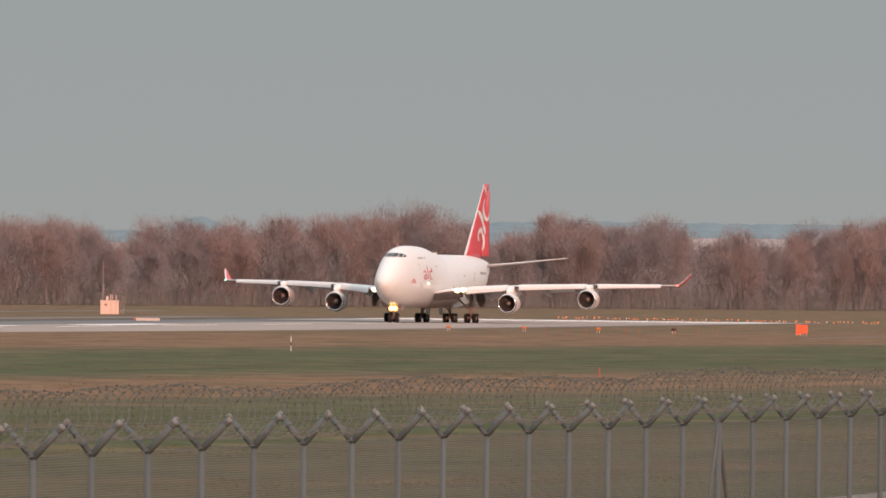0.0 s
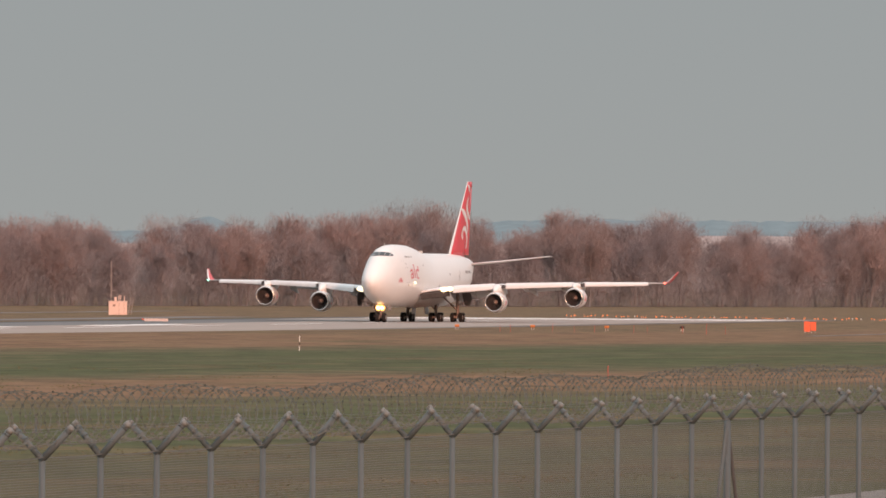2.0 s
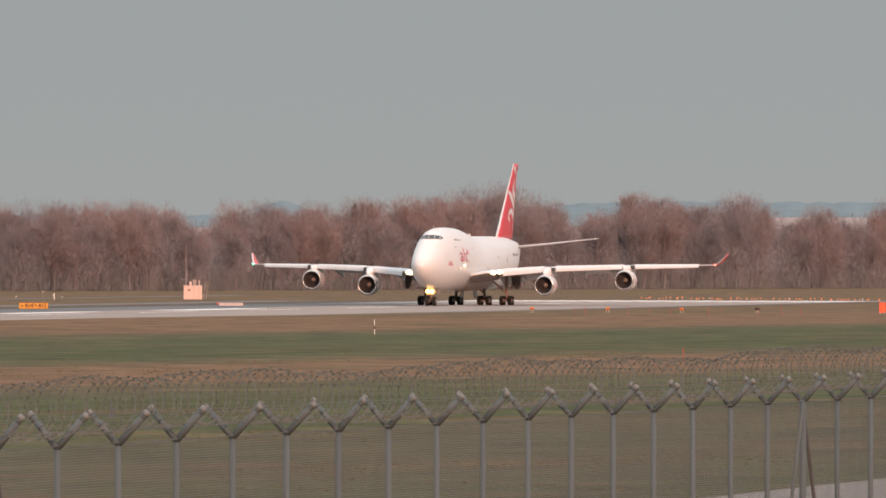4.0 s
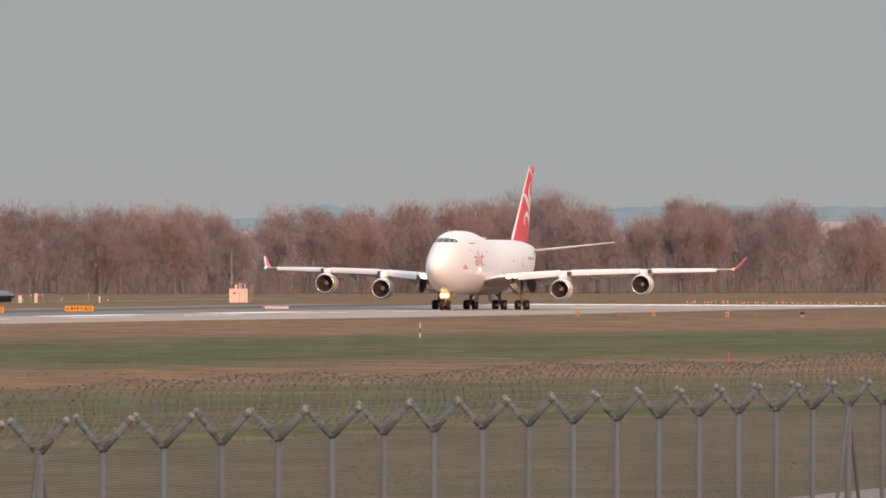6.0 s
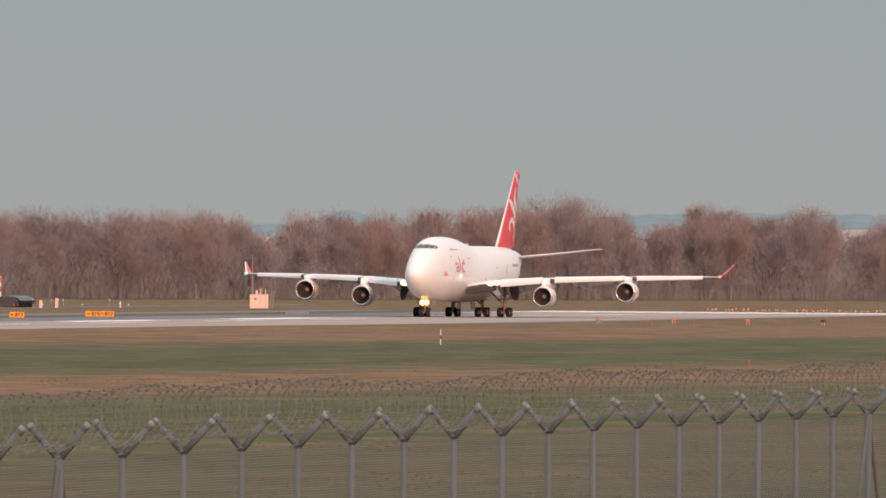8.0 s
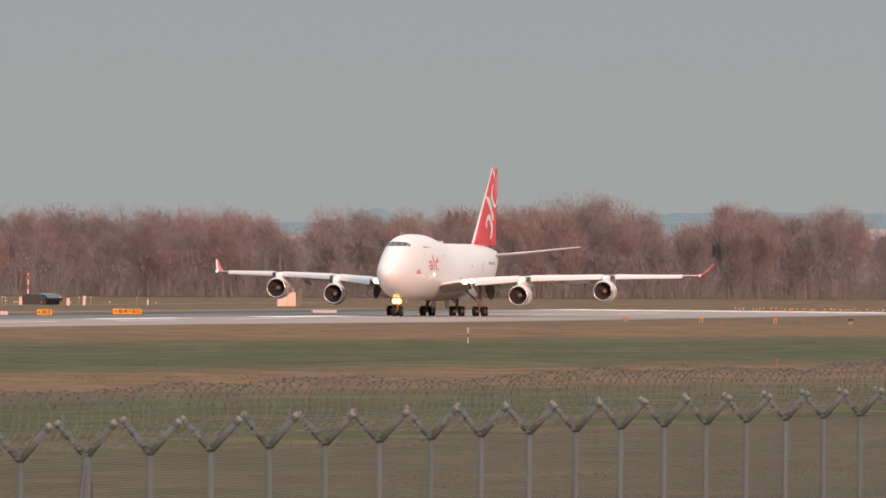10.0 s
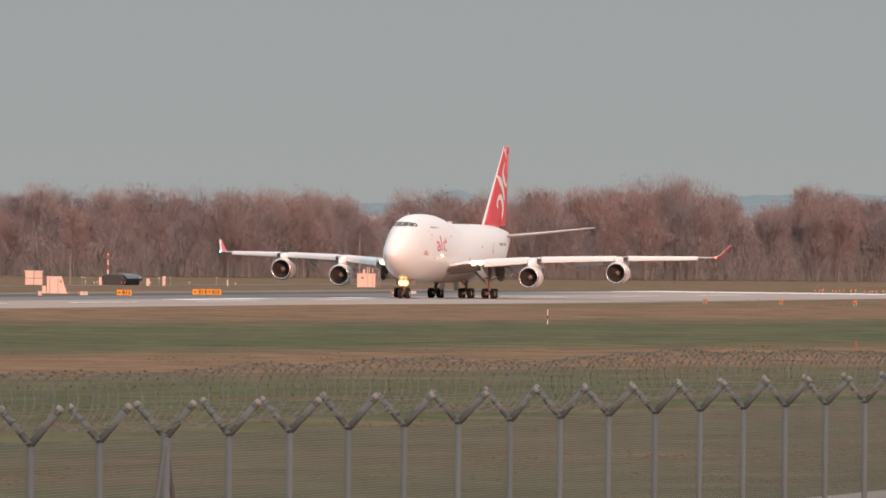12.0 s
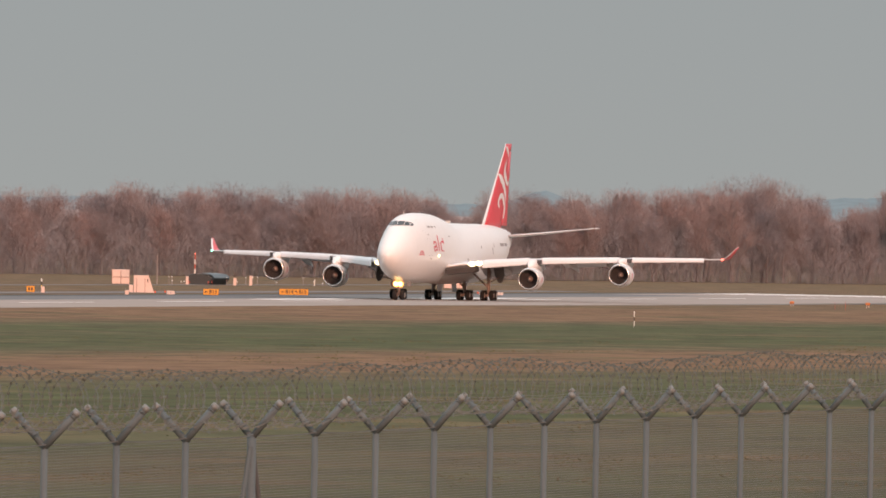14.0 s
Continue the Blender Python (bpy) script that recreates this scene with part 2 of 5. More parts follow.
def box(bm, cx, cy, cz, sx, sy, sz, bevel=0.0, m=None):
    r = bmesh.ops.create_cube(bm, size=1)
    t = Matrix.Translation((cx, cy, cz)) @ Matrix.Diagonal((sx, sy, sz, 1))
    if m is not None:
        t = m @ t
    bmesh.ops.transform(bm, matrix=t, verts=r["verts"])
    if bevel:
        es = list({e for v in r["verts"] for e in v.link_edges})
        bmesh.ops.bevel(bm, geom=es, offset=bevel, segments=1, affect="EDGES")
    return bm


def boxed(*a, **k):
    return box(bmesh.new(), *a, **k)


def rod(bm, a, b, r, r2=None, n=8, caps=True):
    """A round bar from a to b."""
    a, b = Vector(a), Vector(b)
    d = b - a
    m = Matrix.Translation((a + b) / 2) @ d.to_track_quat("Z", "Y").to_matrix().to_4x4()
    bmesh.ops.create_cone(bm, cap_ends=caps, segments=n, radius1=r, radius2=r if r2 is None else r2, depth=d.length, matrix=m)
    return bm


def rings(bm, loops, closed=True, cap=True, mat=0):
    """Skin over a row of loops of equal length."""
    vs = [[bm.verts.new(p) for p in lp] for lp in loops]
    k = len(vs[0])
    for a, b in zip(vs, vs[1:]):
        for i in range(k if closed else k - 1):
            j = (i + 1) % k
            try:
                f = bm.faces.new((a[i], a[j], b[j], b[i]))
                f.material_index = mat
            except ValueError:
                pass
    if cap:
        for lp in (vs[0], vs[-1]):
            try:
                bm.faces.new(lp).material_index = mat
            except ValueError:
                pass
    bmesh.ops.remove_doubles(bm, verts=bm.verts, dist=1e-5)
    bmesh.ops.recalc_face_normals(bm, faces=bm.faces)
    return bm


def sheet(bm, pts, mat=0):
    f = bm.faces.new([bm.verts.new(p) for p in pts])
    f.material_index = mat
    return f


# ---------------------------------------------------------------- ground
def rise(x, y):
    """The land lies level at the runway and rises to a low bank where the fence stands."""
    k = min(1, max(0, (330 - y) / 160))
    return 3.75 * k * k * (3 - 2 * k)


def make_ground():
    bm = bmesh.new()
    ys = [-400, -150, -40, 0, 40, 80, 110, 130, 150] + [160 + 10 * i for i in range(19)] + [360, 400, 480, 600, 800, 1100, 1500, 2000, 2600, 3300, 4100, 4950]
    xs = [-2500, -1200, -500, -200, -100, -50, -25, 0, 25, 50, 100, 200, 500, 1200, 2500]
    grid = [[bm.verts.new((x, y, rise(x, y))) for x in xs] for y in ys]
    for a, b in zip(grid, grid[1:]):
        for i in range(len(xs) - 1):
            bm.faces.new((a[i], a[i + 1], b[i + 1], b[i])).smooth = True
    return tagged(part("ground", bm, "grass"), "winter meadow with olive, straw and rust-brown strips", "ground", kind="structure")


def strip(name, a0, a1, c0, c1, z, mat, label, category, thick=0.3, step=80):
    """A flat paved strip of some thickness, along the runway."""
    bm = bmesh.new()
    n = max(1, round((a1 - a0) / step))
    loops = []
    for i in range(n + 1):
        a = a0 + (a1 - a0) * i / n
        loops.append([spot(a, c0, z), spot(a, c1, z), spot(a, c1, z - thick), spot(a, c0, z - thick)])
    rings(bm, loops)
    return tagged(part(name, bm, mat), label, category, kind="structure")


make_ground()
strip("runway", -1500, 166, -30, 30, 0.10, "runway", "pale grey concrete runway rubbed by traffic", "runway")
strip("shoulder_near", -1500, 166, -33.5, -30.004, 0.07, "taxiway", "narrow paved runway shoulder", "runway shoulder")
strip("shoulder_far", -1500, 166, 30.004, 37.5, 0.07, "shoulder", "dark asphalt runway shoulder", "runway shoulder")


def make_verge():
    """The meadow swells a little beside the runway's far-off start."""
    bm = bmesh.new()
    loops = []
    for i in range(61):
        along = -1300 + 20 * i
        k = min(1, max(0, (-150 - along) / 260))
        h = 0.36 * k * k * (3 - 2 * k)
        loops.append([spot(along, c, z) for c, z in ((-33.55, 0.0), (-33.6, 0.072 + h * 0.9), (-35, 0.06 + h), (-40, 0.04 + 0.92 * h), (-55, 0.02 + 0.6 * h), (-80, 0.01 + 0.22 * h), (-110, -0.02))])
    rings(bm, loops, closed=False, cap=False)
    return tagged(part("grass_verge", bm, "grass", None, "", True), "low grassy swell beside the runway", "ground", kind="structure")


make_verge()
# darker strip laid over the far half of the runway
strip("rubber_band", -1500, 60, 12, 29.9, 0.104, "rubber", "darker far half of the runway", "runway", 0.1)
strip("taxiway", -1500, 140, 47, 57, 0.06, "taxiway", "pale concrete strip beyond the runway", "taxiway")
strip("far_path", -420, 340, 101, 105.5, 0.05, "taxiway", "narrow pale path in the far meadow", "path")
strip("verge_path", -250, 60, -97.2, -95.8, 0.05, "taxiway", "narrow pale path in the meadow", "path")
strip("service_road", -1322, -500, -264, -257.8, 0.05, "road", "pale concrete service road inside the fence", "road", 0.2, 20)


def dash(along, across, length, width):
    bm = bmesh.new()
    rings(bm, [[spot(a, across - width / 2, 0.115), spot(a, across + width / 2, 0.115), spot(a, across + width / 2, 0.09), spot(a, across - width / 2, 0.09)] for a in (along, along + length)])
    return part("marking", bm, "mark", marks)


marks = thing("runway_markings", pose(0, 0, 0), "white painted bars on the runway", "runway marking", kind="structure")
for along, across, length, width in ((-152, 7.0, 46, 4.5), (-236, 8.0, 44, 3.5)):
    dash(along, across, length, width)
for i in range(16):
    dash(120, -27 + 3.6 * i, 38, 1.8)
for i in range(-22, 4):
    dash(-145 + 60 * i, -1.2, 30, 0.5)

# ---------------------------------------------------------------- the aircraft
# its own space: x forward, y to its left, z up from the tyres; stations are metres aft of the nose
PIVOT = 20.0


def at(station, y, z):
    return Vector((PIVOT - station, y, z))


# station, keel, crown, half width, height of the widest point
HULL = ((0.0, 5.26, 5.42, 0.10, 5.34), (0.25, 4.74, 5.98, 0.60, 5.36), (0.8, 4.24, 6.48, 1.02, 5.38), (1.6, 3.74, 7.02, 1.38, 5.38), (2.6, 3.36, 7.56, 1.68, 5.36),
        (3.6, 3.06, 8.08, 1.90, 5.34), (4.6, 2.80, 8.58, 2.08, 5.30), (5.6, 2.58, 9.08, 2.24, 5.26), (7.0, 2.37, 9.66, 2.44, 5.2), (9.0, 2.17, 10.10, 2.70, 5.25),
        (11.0, 2.10, 10.28, 2.90, 5.3), (13.5, 2.07, 10.35, 3.08, 5.3), (16.0, 2.06, 10.36, 3.20, 5.3), (18.5, 2.06, 10.34, 3.25, 5.3), (21.0, 2.06, 10.28, 3.25, 5.3), (24.0, 2.06, 10.04, 3.25, 5.3),
        (27.0, 2.06, 9.66, 3.25, 5.3), (30.0, 2.06, 9.30, 3.25, 5.3), (33.0, 2.06, 9.24, 3.25, 5.3), (46.0, 2.10, 9.22, 3.22, 5.3), (50.0, 2.45, 9.22, 3.06, 5.4),
        (54.0, 3.10, 9.18, 2.74, 5.7), (58.0, 3.95, 9.08, 2.28, 6.2), (61.4, 4.95, 8.86, 1.68, 6.8), (64.9, 5.95, 8.65, 1.10, 7.2), (67.4, 6.75, 8.40, 0.62, 7.5), (68.7, 7.25, 8.05, 0.28, 7.65))


def hull(station):
    """Keel, crown, half width and widest height at a station."""
    for a, b in zip(HULL, HULL[1:]):
        if a[0] <= station <= b[0]:
            k = (station - a[0]) / (b[0] - a[0])
            return [p + (q - p) * k for p, q in zip(a[1:], b[1:])]
    return list(HULL[-1][1:])


def skin(station, turn, proud=0.0):
    """A point of the skin; turn 0 is the crown, 90 the left side, 180 the keel."""
    keel, crown, hw, mid = hull(station)
    a = radians(turn)
    c, s = math.cos(a), math.sin(a)
    half = (crown - mid) if c >= 0 else (mid - keel)
    return at(station, (hw + proud) * s, mid + (half + proud) * c)


def skin_at(station, z, side=1, proud=0.0):
    """The skin at a height on one side."""
    keel, crown, hw, mid = hull(station)
    half = (crown - mid) if z >= mid else (mid - keel)
    c = max(-1, min(1, (z - mid) / half))
    return at(station, side * (hw + proud) * math.sqrt(max(0, 1 - c * c)), z)


def make_aircraft():
    jet = thing("cargo_aircraft", pose(*START), "white four-engined jumbo freighter with red tail, rolling on the runway", "aircraft")
    # fuselage
    stations = []
    for a, b in zip(HULL, HULL[1:]):
        n = 1 if b[0] - a[0] < 1.2 else 2 if b[0] - a[0] < 3 else 3
        stations += [a[0] + (b[0] - a[0]) * i / n for i in range(n)]
    stations.append(HULL[-1][0])
    fuselage = part("fuselage", rings(bmesh.new(), [[skin(s, 360 * i / 48) for i in range(48)] for s in stations]), "white", jet, "white painted double-deck fuselage", True)

    # wing-to-body fairing
    loops = []
    for i in range(15):
        k = i / 14
        s = 17.5 + 24 * k
        w = math.sin(math.pi * k) ** 0.5
        loops.append([at(s, (0.4 + 3.35 * w) * math.sin(radians(t)), 3.35 + (1.28 * w + 0.1) * math.cos(radians(t))) for t in range(0, 360, 15)])
    part("belly_fairing", rings(bmesh.new(), loops), "belly", jet, "off-white wing-to-body fairing", True)

    # wings
    def foil(s0, s1, y, z, thick, twist=0.0):
        out = []
        c = s1 - s0
        for i in range(24):
            a = 2 * math.pi * i / 24
            u = 0.5 - 0.5 * math.cos(a)
            t = thick * c * 2.6 * (0.2969 * math.sqrt(u) - 0.126 * u - 0.3516 * u ** 2 + 0.2843 * u ** 3 - 0.1036 * u ** 4)
            h = (t if a <= math.pi else -t * 0.75)
            out.append(at(s0 + c * u, y, z + h - twist * (u - 0.3) * c))
        return out

    WING = ((2.2, 18.4, 35.0, 3.90, 0.115), (4.5, 20.4, 35.3, 4.36, 0.105), (8.0, 23.5, 35.9, 4.72, 0.095), (11.7, 26.7, 36.8, 5.00, 0.085), (16.0, 30.5, 39.3, 5.20, 0.08),
            (20.8, 34.75, 42.2, 5.30, 0.075), (26.0, 39.35, 45.2, 5.40, 0.072), (31.3, 44.05, 48.2, 5.44, 0.07))

    def wing_at(y):
        y = abs(y)
        for a, b in zip(WING, WING[1:]):
            if a[0] <= y <= b[0]:
                k = (y - a[0]) / (b[0] - a[0])
                return [p + (q - p) * k for p, q in zip(a, b)]
        return list(WING[-1])

    for side in (1, -1):
        who = "left_wing" if side > 0 else "right_wing"
        wing = part(who, rings(bmesh.new(), [foil(s0, s1, side * y, z, th) for y, s0, s1, z, th in WING]), "wing", jet, "swept light grey wing", True)
        # leading-edge slats drooped for take-off, in panels
        for y0, y1, d0, d1 in ((6.75, 11.45, 0.62, 0.52), (12.75, 20.65, 0.50, 0.42), (21.9, 29.4, 0.42, 0.34)):
            loops = []
            for y, d in ((y0, d0), (y1, d1)):
                _, s0, s1, z, th = wing_at(y)
                c = s1 - s0
                loops.append([at(s0 + 0.04 * c, side * y, z + 0.03 * c), at(s0 - 0.12, side * y, z + 0.012 * c), at(s0 - 0.32, side * y, z - 0.08), at(s0 - 0.40, side * y, z - d + 0.08),
                              at(s0 - 0.32, side * y, z - d), at(s0 + 0.03 * c, side * y, z - 0.22), at(s0 + 0.08 * c, side * y, z)])
            part("slat", rings(bmesh.new(), loops), "wing", wing, "white extended leading-edge flap panel", False)
        # solid block, its dark colour stands for shade in the wing-root gap
        loops = []
        for y in ((3.0, 6.0) if side > 0 else (3.0, 5.0)):
            _, s0, s1, z, th = wing_at(y)
            loops.append([at(s0 - 0.24, side * y, z - 0.14), at(s0 - 0.32, side * y, z - 0.36), at(s0 - 0.1, side * y, z - 0.95), at(s0 + 2.0, side * y, z - 0.95), at(s0 + 1.6, side * y, z - 0.2)])
        part("leading_edge_recess", rings(bmesh.new(), loops), "cavity", wing, "solid dark block painted as the shaded gap below the wing root")
        # trailing-edge flaps, lowered
        for y0, y1 in ((3.9, 10.9), (13.2, 20.0)):
            loops = []
            for y in (y0, y1):
                _, s0, s1, z, th = wing_at(y)
                c = (s1 - s0) * 0.2
                loops.append([at(s1 - 0.8, side * y, z - 0.02), at(s1 + c * 0.35, side * y, z - c * 0.10), at(s1 + c, side * y, z - c * 0.45), at(s1 + c * 0.9, side * y, z - c * 0.48), at(s1 - 0.6, side * y, z - 0.42)])
            part("flap", rings(bmesh.new(), loops), "wing", wing, "lowered trailing-edge flap")
        # flap-track fairings hang below the trailing edge
        for y in (7.0, 9.6, 14.6, 18.6):
            _, s0, s1, z, th = wing_at(y)
            loops = []
            for i in range(9):
                k = i / 8
                r = 0.36 * math.sin(math.pi * min(0.98, max(0.02, k ** 0.8))) ** 0.7
                ctr = at(s1 - 4.0 + 6.2 * k, side * y, z - 0.55 - 0.95 * k * k)
                loops.append([ctr + Vector((0, r * 0.62 * math.cos(radians(t)), r * 1.25 * math.sin(radians(t)))) for t in range(0, 360, 36)])
            part("flap_track_fairing", rings(bmesh.new(), loops), "belly", wing, "", True)
        # winglet, red, canted outwards
        loops = []
        for k in (0, 0.25, 0.5, 0.75, 1.0):
            y, z = side * (31.3 + 1.05 * k ** 0.85), 5.44 + 1.50 * k ** 1.1
            loops.append([at(44.15 + 3.7 * k + (4.0 - 2.7 * k) * u, y + side * dy, z + dz) for u, dy, dz in ((0, 0, 0), (0.3, 0.09, -0.05), (1, 0, 0), (0.3, -0.07, 0.06))])
        winglet = part("winglet", rings(bmesh.new(), loops), "red", wing, "red upturned winglet", False)
        loops = []
        for k in (0, 0.25, 0.5, 0.75, 1.0):
            y, z, s0 = side * (31.3 + 1.05 * k ** 0.85), 5.44 + 1.50 * k ** 1.1, 44.15 + 3.7 * k
            loops.append([at(s0 + ds, y + side * dy, z + dz) for ds, dy, dz in ((-0.06, 0, 0), (0.5, 0.075, 0.015), (0.5, -0.075, 0.06))])
        part("winglet_edge", rings(bmesh.new(), loops), "wing", winglet, "pale grey leading edge")
        bm = bmesh.new()
        bmesh.ops.create_uvsphere(bm, u_segments=8, v_segments=6, radius=0.13, matrix=Matrix.Translation(at(43.95, side * 31.35, 5.46)))
        part("tip_light", bm, "green_lamp" if side < 0 else "red_lamp", wing, "green wing-tip light" if side < 0 else "red wing-tip light")
        # landing lamps in the wing root
        for y in ((5.7, 6.4) if side > 0 else (5.25, 5.6)):
            _, s0, s1, z, th = wing_at(y)
            bm = bmesh.new()
            bmesh.ops.create_uvsphere(bm, u_segments=10, v_segments=8, radius=0.30, matrix=Matrix.Translation(at(s0 - 0.5, side * y, z - 0.04)) @ Matrix.Diagonal((0.6, 1.5, 1, 1)))
            part("landing_lamp", bm, "lamp_soft", wing, "lit landing lamp in the wing root")
        # engines
        for y, inlet, zc in ((11.85, 24.1, 2.78), (21.05, 32.5, 3.42)):
            body = [(0.0, 1.24), (0.06, 1.31), (0.3, 1.39), (0.9, 1.45), (1.8, 1.45), (2.8, 1.36), (3.6, 1.22), (3.62, 1.12)]

            def circle(s, r, n=32, dz=0.0):
                return [at(inlet + s, side * y + 0.95 * r * math.sin(2 * math.pi * i / n), zc + dz + 0.95 * r * math.cos(2 * math.pi * i / n)) for i in range(n)]

            nac = part("engine", rings(bmesh.new(), [circle(s, r) for s, r in body], cap=False), "white", jet, "white engine nacelle", True)
            part("inlet_lip", rings(bmesh.new(), [circle(s, r) for s, r in ((0.34, 1.402), (0.08, 1.335), (0.0, 1.25), (0.03, 1.17), (0.25, 1.13))], cap=False), "metal", nac, "bare metal inlet lip", True)
            part("inlet_duct", rings(bmesh.new(), [circle(s, r) for s, r in ((0.25, 1.13), (0.7, 1.16), (1.35, 1.18))], cap=False), "duct", nac, "dark inlet duct", True)
            bm = bmesh.new()
            rings(bm, [circle(1.4, r) for r in (1.18, 0.4, 0.02)], cap=False)
            part("fan", bm, "fan", nac, "dark fan disc")
            bl = bmesh.new()
            sheet(bl, [Vector((-1.26, 0, 0.34)), Vector((-1.20, 0, 1.16)), Vector((-1.38, 1.16 * math.sin(0.16), 1.16 * math.cos(0.16))), Vector((-1.38, 0.34 * math.sin(0.3), 0.34 * math.cos(0.3)))])
            blade = part("fan_blade", bl, "fan", nac)
            for i in range(26):
                if i:
                    blade = new("fan_blade", blade.data)
                    blade.parent = nac
                blade.matrix_local = Matrix.Translation(at(inlet, side * y, zc)) @ Matrix.Rotation(2 * math.pi * i / 26, 4, "X")
            part("spinner", rings(bmesh.new(), [circle(s, r, 16) for s, r in ((1.32, 0.36), (1.05, 0.27), (0.85, 0.14), (0.76, 0.02))]), "strut", nac, "grey spinner with a pale swirl", True)
            part("nozzle", rings(bmesh.new(), [circle(s, r, 24) for s, r in ((2.6, 0.95), (3.6, 0.92), (4.6, 0.74), (5.5, 0.55), (5.6, 0.48))]), "core", nac, "burnt metal core nozzle", True)
            _, s0, s1, z, th = wing_at(y)
            loops = []
            for s, lo, hi, w in ((inlet + 0.5, zc + 1.30, zc + 1.46, 0.06), (inlet + 1.2, zc + 1.2, zc + 1.76, 0.34), (s0 - 0.5, zc + 1.0, z + 0.02, 0.52), (s0 + 0.6, zc + 0.8, z + 0.04, 0.56), (s0 + 4.0, zc + 0.75, z + 0.0, 0.3), (s0 + 6.2, z - 0.65, z - 0.2, 0.08)):
                loops.append([at(s, side * y - w, lo), at(s, side * y + w, lo), at(s, side * y + w, hi), at(s, side * y, hi + 0.08), at(s, side * y - w, hi)])
            part("pylon", rings(bmesh.new(), loops), "white", jet, "white engine pylon", True)
            # no real gap here: a dark box paints its shade
            part("pylon_gap", boxed(PIVOT - (s0 + 0.2), side * (y + 0.62), z - 0.16, 0.9, 0.72, 0.5, 0.05), "under", wing, "solid dark box painted as the shaded gap beside the pylon")
            bm = bmesh.new()
            for i in range(4):
                ph = math.pi * 2 * (0.23 + 0.018 * i)
                box(bm, PIVOT - inlet - 1.25 - 0.0 * i, side * y + 1.452 * math.sin(ph) * 1.0, zc + 1.452 * math.cos(ph), 0.5, 0.02, 0.09)
            part("engine_lettering", bm, "red_mark", nac, "small red marking bars")

    # tailplane
    for side in (1, -1):
        stab = part("tailplane", rings(bmesh.new(), [foil(s0, s1, side * y, z, 0.09) for y, s0, s1, z in ((0.8, 60.0, 69.0, 7.75), (5.0, 63.1, 69.6, 8.2), (10.95, 67.4, 70.3, 8.95))]), "wing", jet, "light grey tailplane", True)
    # fin, rudder, dorsal line
    def fin_loop(z, s0, s1, th, a=0.0, b=1.0):
        out = []
        for u in [a + (b - a) * i / 8 for i in range(9)]:
            out.append((u, th * 2.6 * (0.2969 * math.sqrt(max(u, 1e-4)) - 0.126 * u - 0.3516 * u ** 2 + 0.2843 * u ** 3 - 0.1036 * u ** 4)))
        c = s1 - s0
        return [at(s0 - 0.5 + c * u, t * c, z + 0.12) for u, t in out] + [at(s0 - 0.5 + c * u, -t * c, z + 0.12) for u, t in reversed(out)]

    FIN = ((8.6, 52.9, 67.6), (9.6, 54.2, 67.7), (12.0, 57.3, 68.1), (15.0, 61.2, 68.7), (18.0, 65.1, 69.4), (18.95, 66.2, 69.6))

    def fin_at(z):
        for a, b in zip(FIN, FIN[1:]):
            if a[0] <= z <= b[0]:
                k = (z - a[0]) / (b[0] - a[0])
                return a[1] + (b[1] - a[1]) * k, a[2] + (b[2] - a[2]) * k
        return FIN[-1][1], FIN[-1][2]

    def fin_side(u, z, side=1, proud=0.02):
        s0, s1 = fin_at(z)
        t = 0.095 * 2.6 * (0.2969 * math.sqrt(max(u, 1e-4)) - 0.126 * u - 0.3516 * u ** 2 + 0.2843 * u ** 3 - 0.1036 * u ** 4)
        return at(s0 - 0.5 + (s1 - s0) * u, side * (t * (s1 - s0) + proud), z + 0.12)

    fin = part("fin", rings(bmesh.new(), [fin_loop(z, s0, s1, 0.095, 0.0, 0.70) for z, s0, s1 in FIN]), "red", jet, "tall red swept fin", True)
    hinge_foot, hinge_top = at(63.22, 0, 9.72), at(68.1, 0, 19.07)
    hinge = Matrix.Translation(hinge_foot) @ (hinge_top - hinge_foot).to_track_quat("Z", "Y").to_matrix().to_4x4()
    bm = rings(bmesh.new(), [fin_loop(z, s0, s1, 0.095, 0.705, 1.0) for z, s0, s1 in ((8.95, *fin_at(8.95)), *FIN[1:-1])])
    bm.transform(hinge.inverted())
    part("fin_tip", rings(bmesh.new(), [fin_loop(z, *fin_at(z), 0.095, 0.702, 1.0) for z in (18.04, 18.5, 18.95)]), "red", fin, "red fixed tip of the fin", True)
    rudder = part("rudder", bm, "red", jet, "red hinged rudder", True, hinge)
    part("fin_leading_edge", rings(bmesh.new(), [fin_loop(z, s0 - 0.05, s1, 0.1, 0.0, 0.035) for z, s0, s1 in FIN]), "wing", fin, "pale grey leading edge", True)

    def ribbon(on_fin, on_rudder, pts, side):
        """A flat painted stroke over the fin and the rudder: points are chord share, height, width."""
        fine = []
        for i in range(len(pts) - 1):
            p0, p1, p2, p3 = pts[max(0, i - 1)], pts[i], pts[i + 1], pts[min(len(pts) - 1, i + 2)]
            for j in range(6):
                t = j / 6
                fine.append([0.5 * (2 * b + (c - a) * t + (2 * a - 5 * b + 4 * c - d) * t * t + (3 * b - a - 3 * c + d) * t ** 3) for a, b, c, d in zip(p0, p1, p2, p3)])
        fine.append(list(pts[-1]))
        edge = []
        for i, (u, z, w) in enumerate(fine):
            q, r = fine[max(0, i - 1)], fine[min(len(fine) - 1, i + 1)]
            s0, s1 = fin_at(z)
            c = s1 - s0
            d = Vector(((r[0] - q[0]) * c, r[1] - q[1]))
            d = d.normalized() if d.length > 1e-6 else Vector((0, 1))
            nx, nz = -d.y, d.x
            edge.append([fin_side(min(0.97, max(0.02, u + k * nx * w * 0.8 / c)), min(18.8, max(8.7, z + k * nz * w * 0.8)), side) for k in (1, -1)])
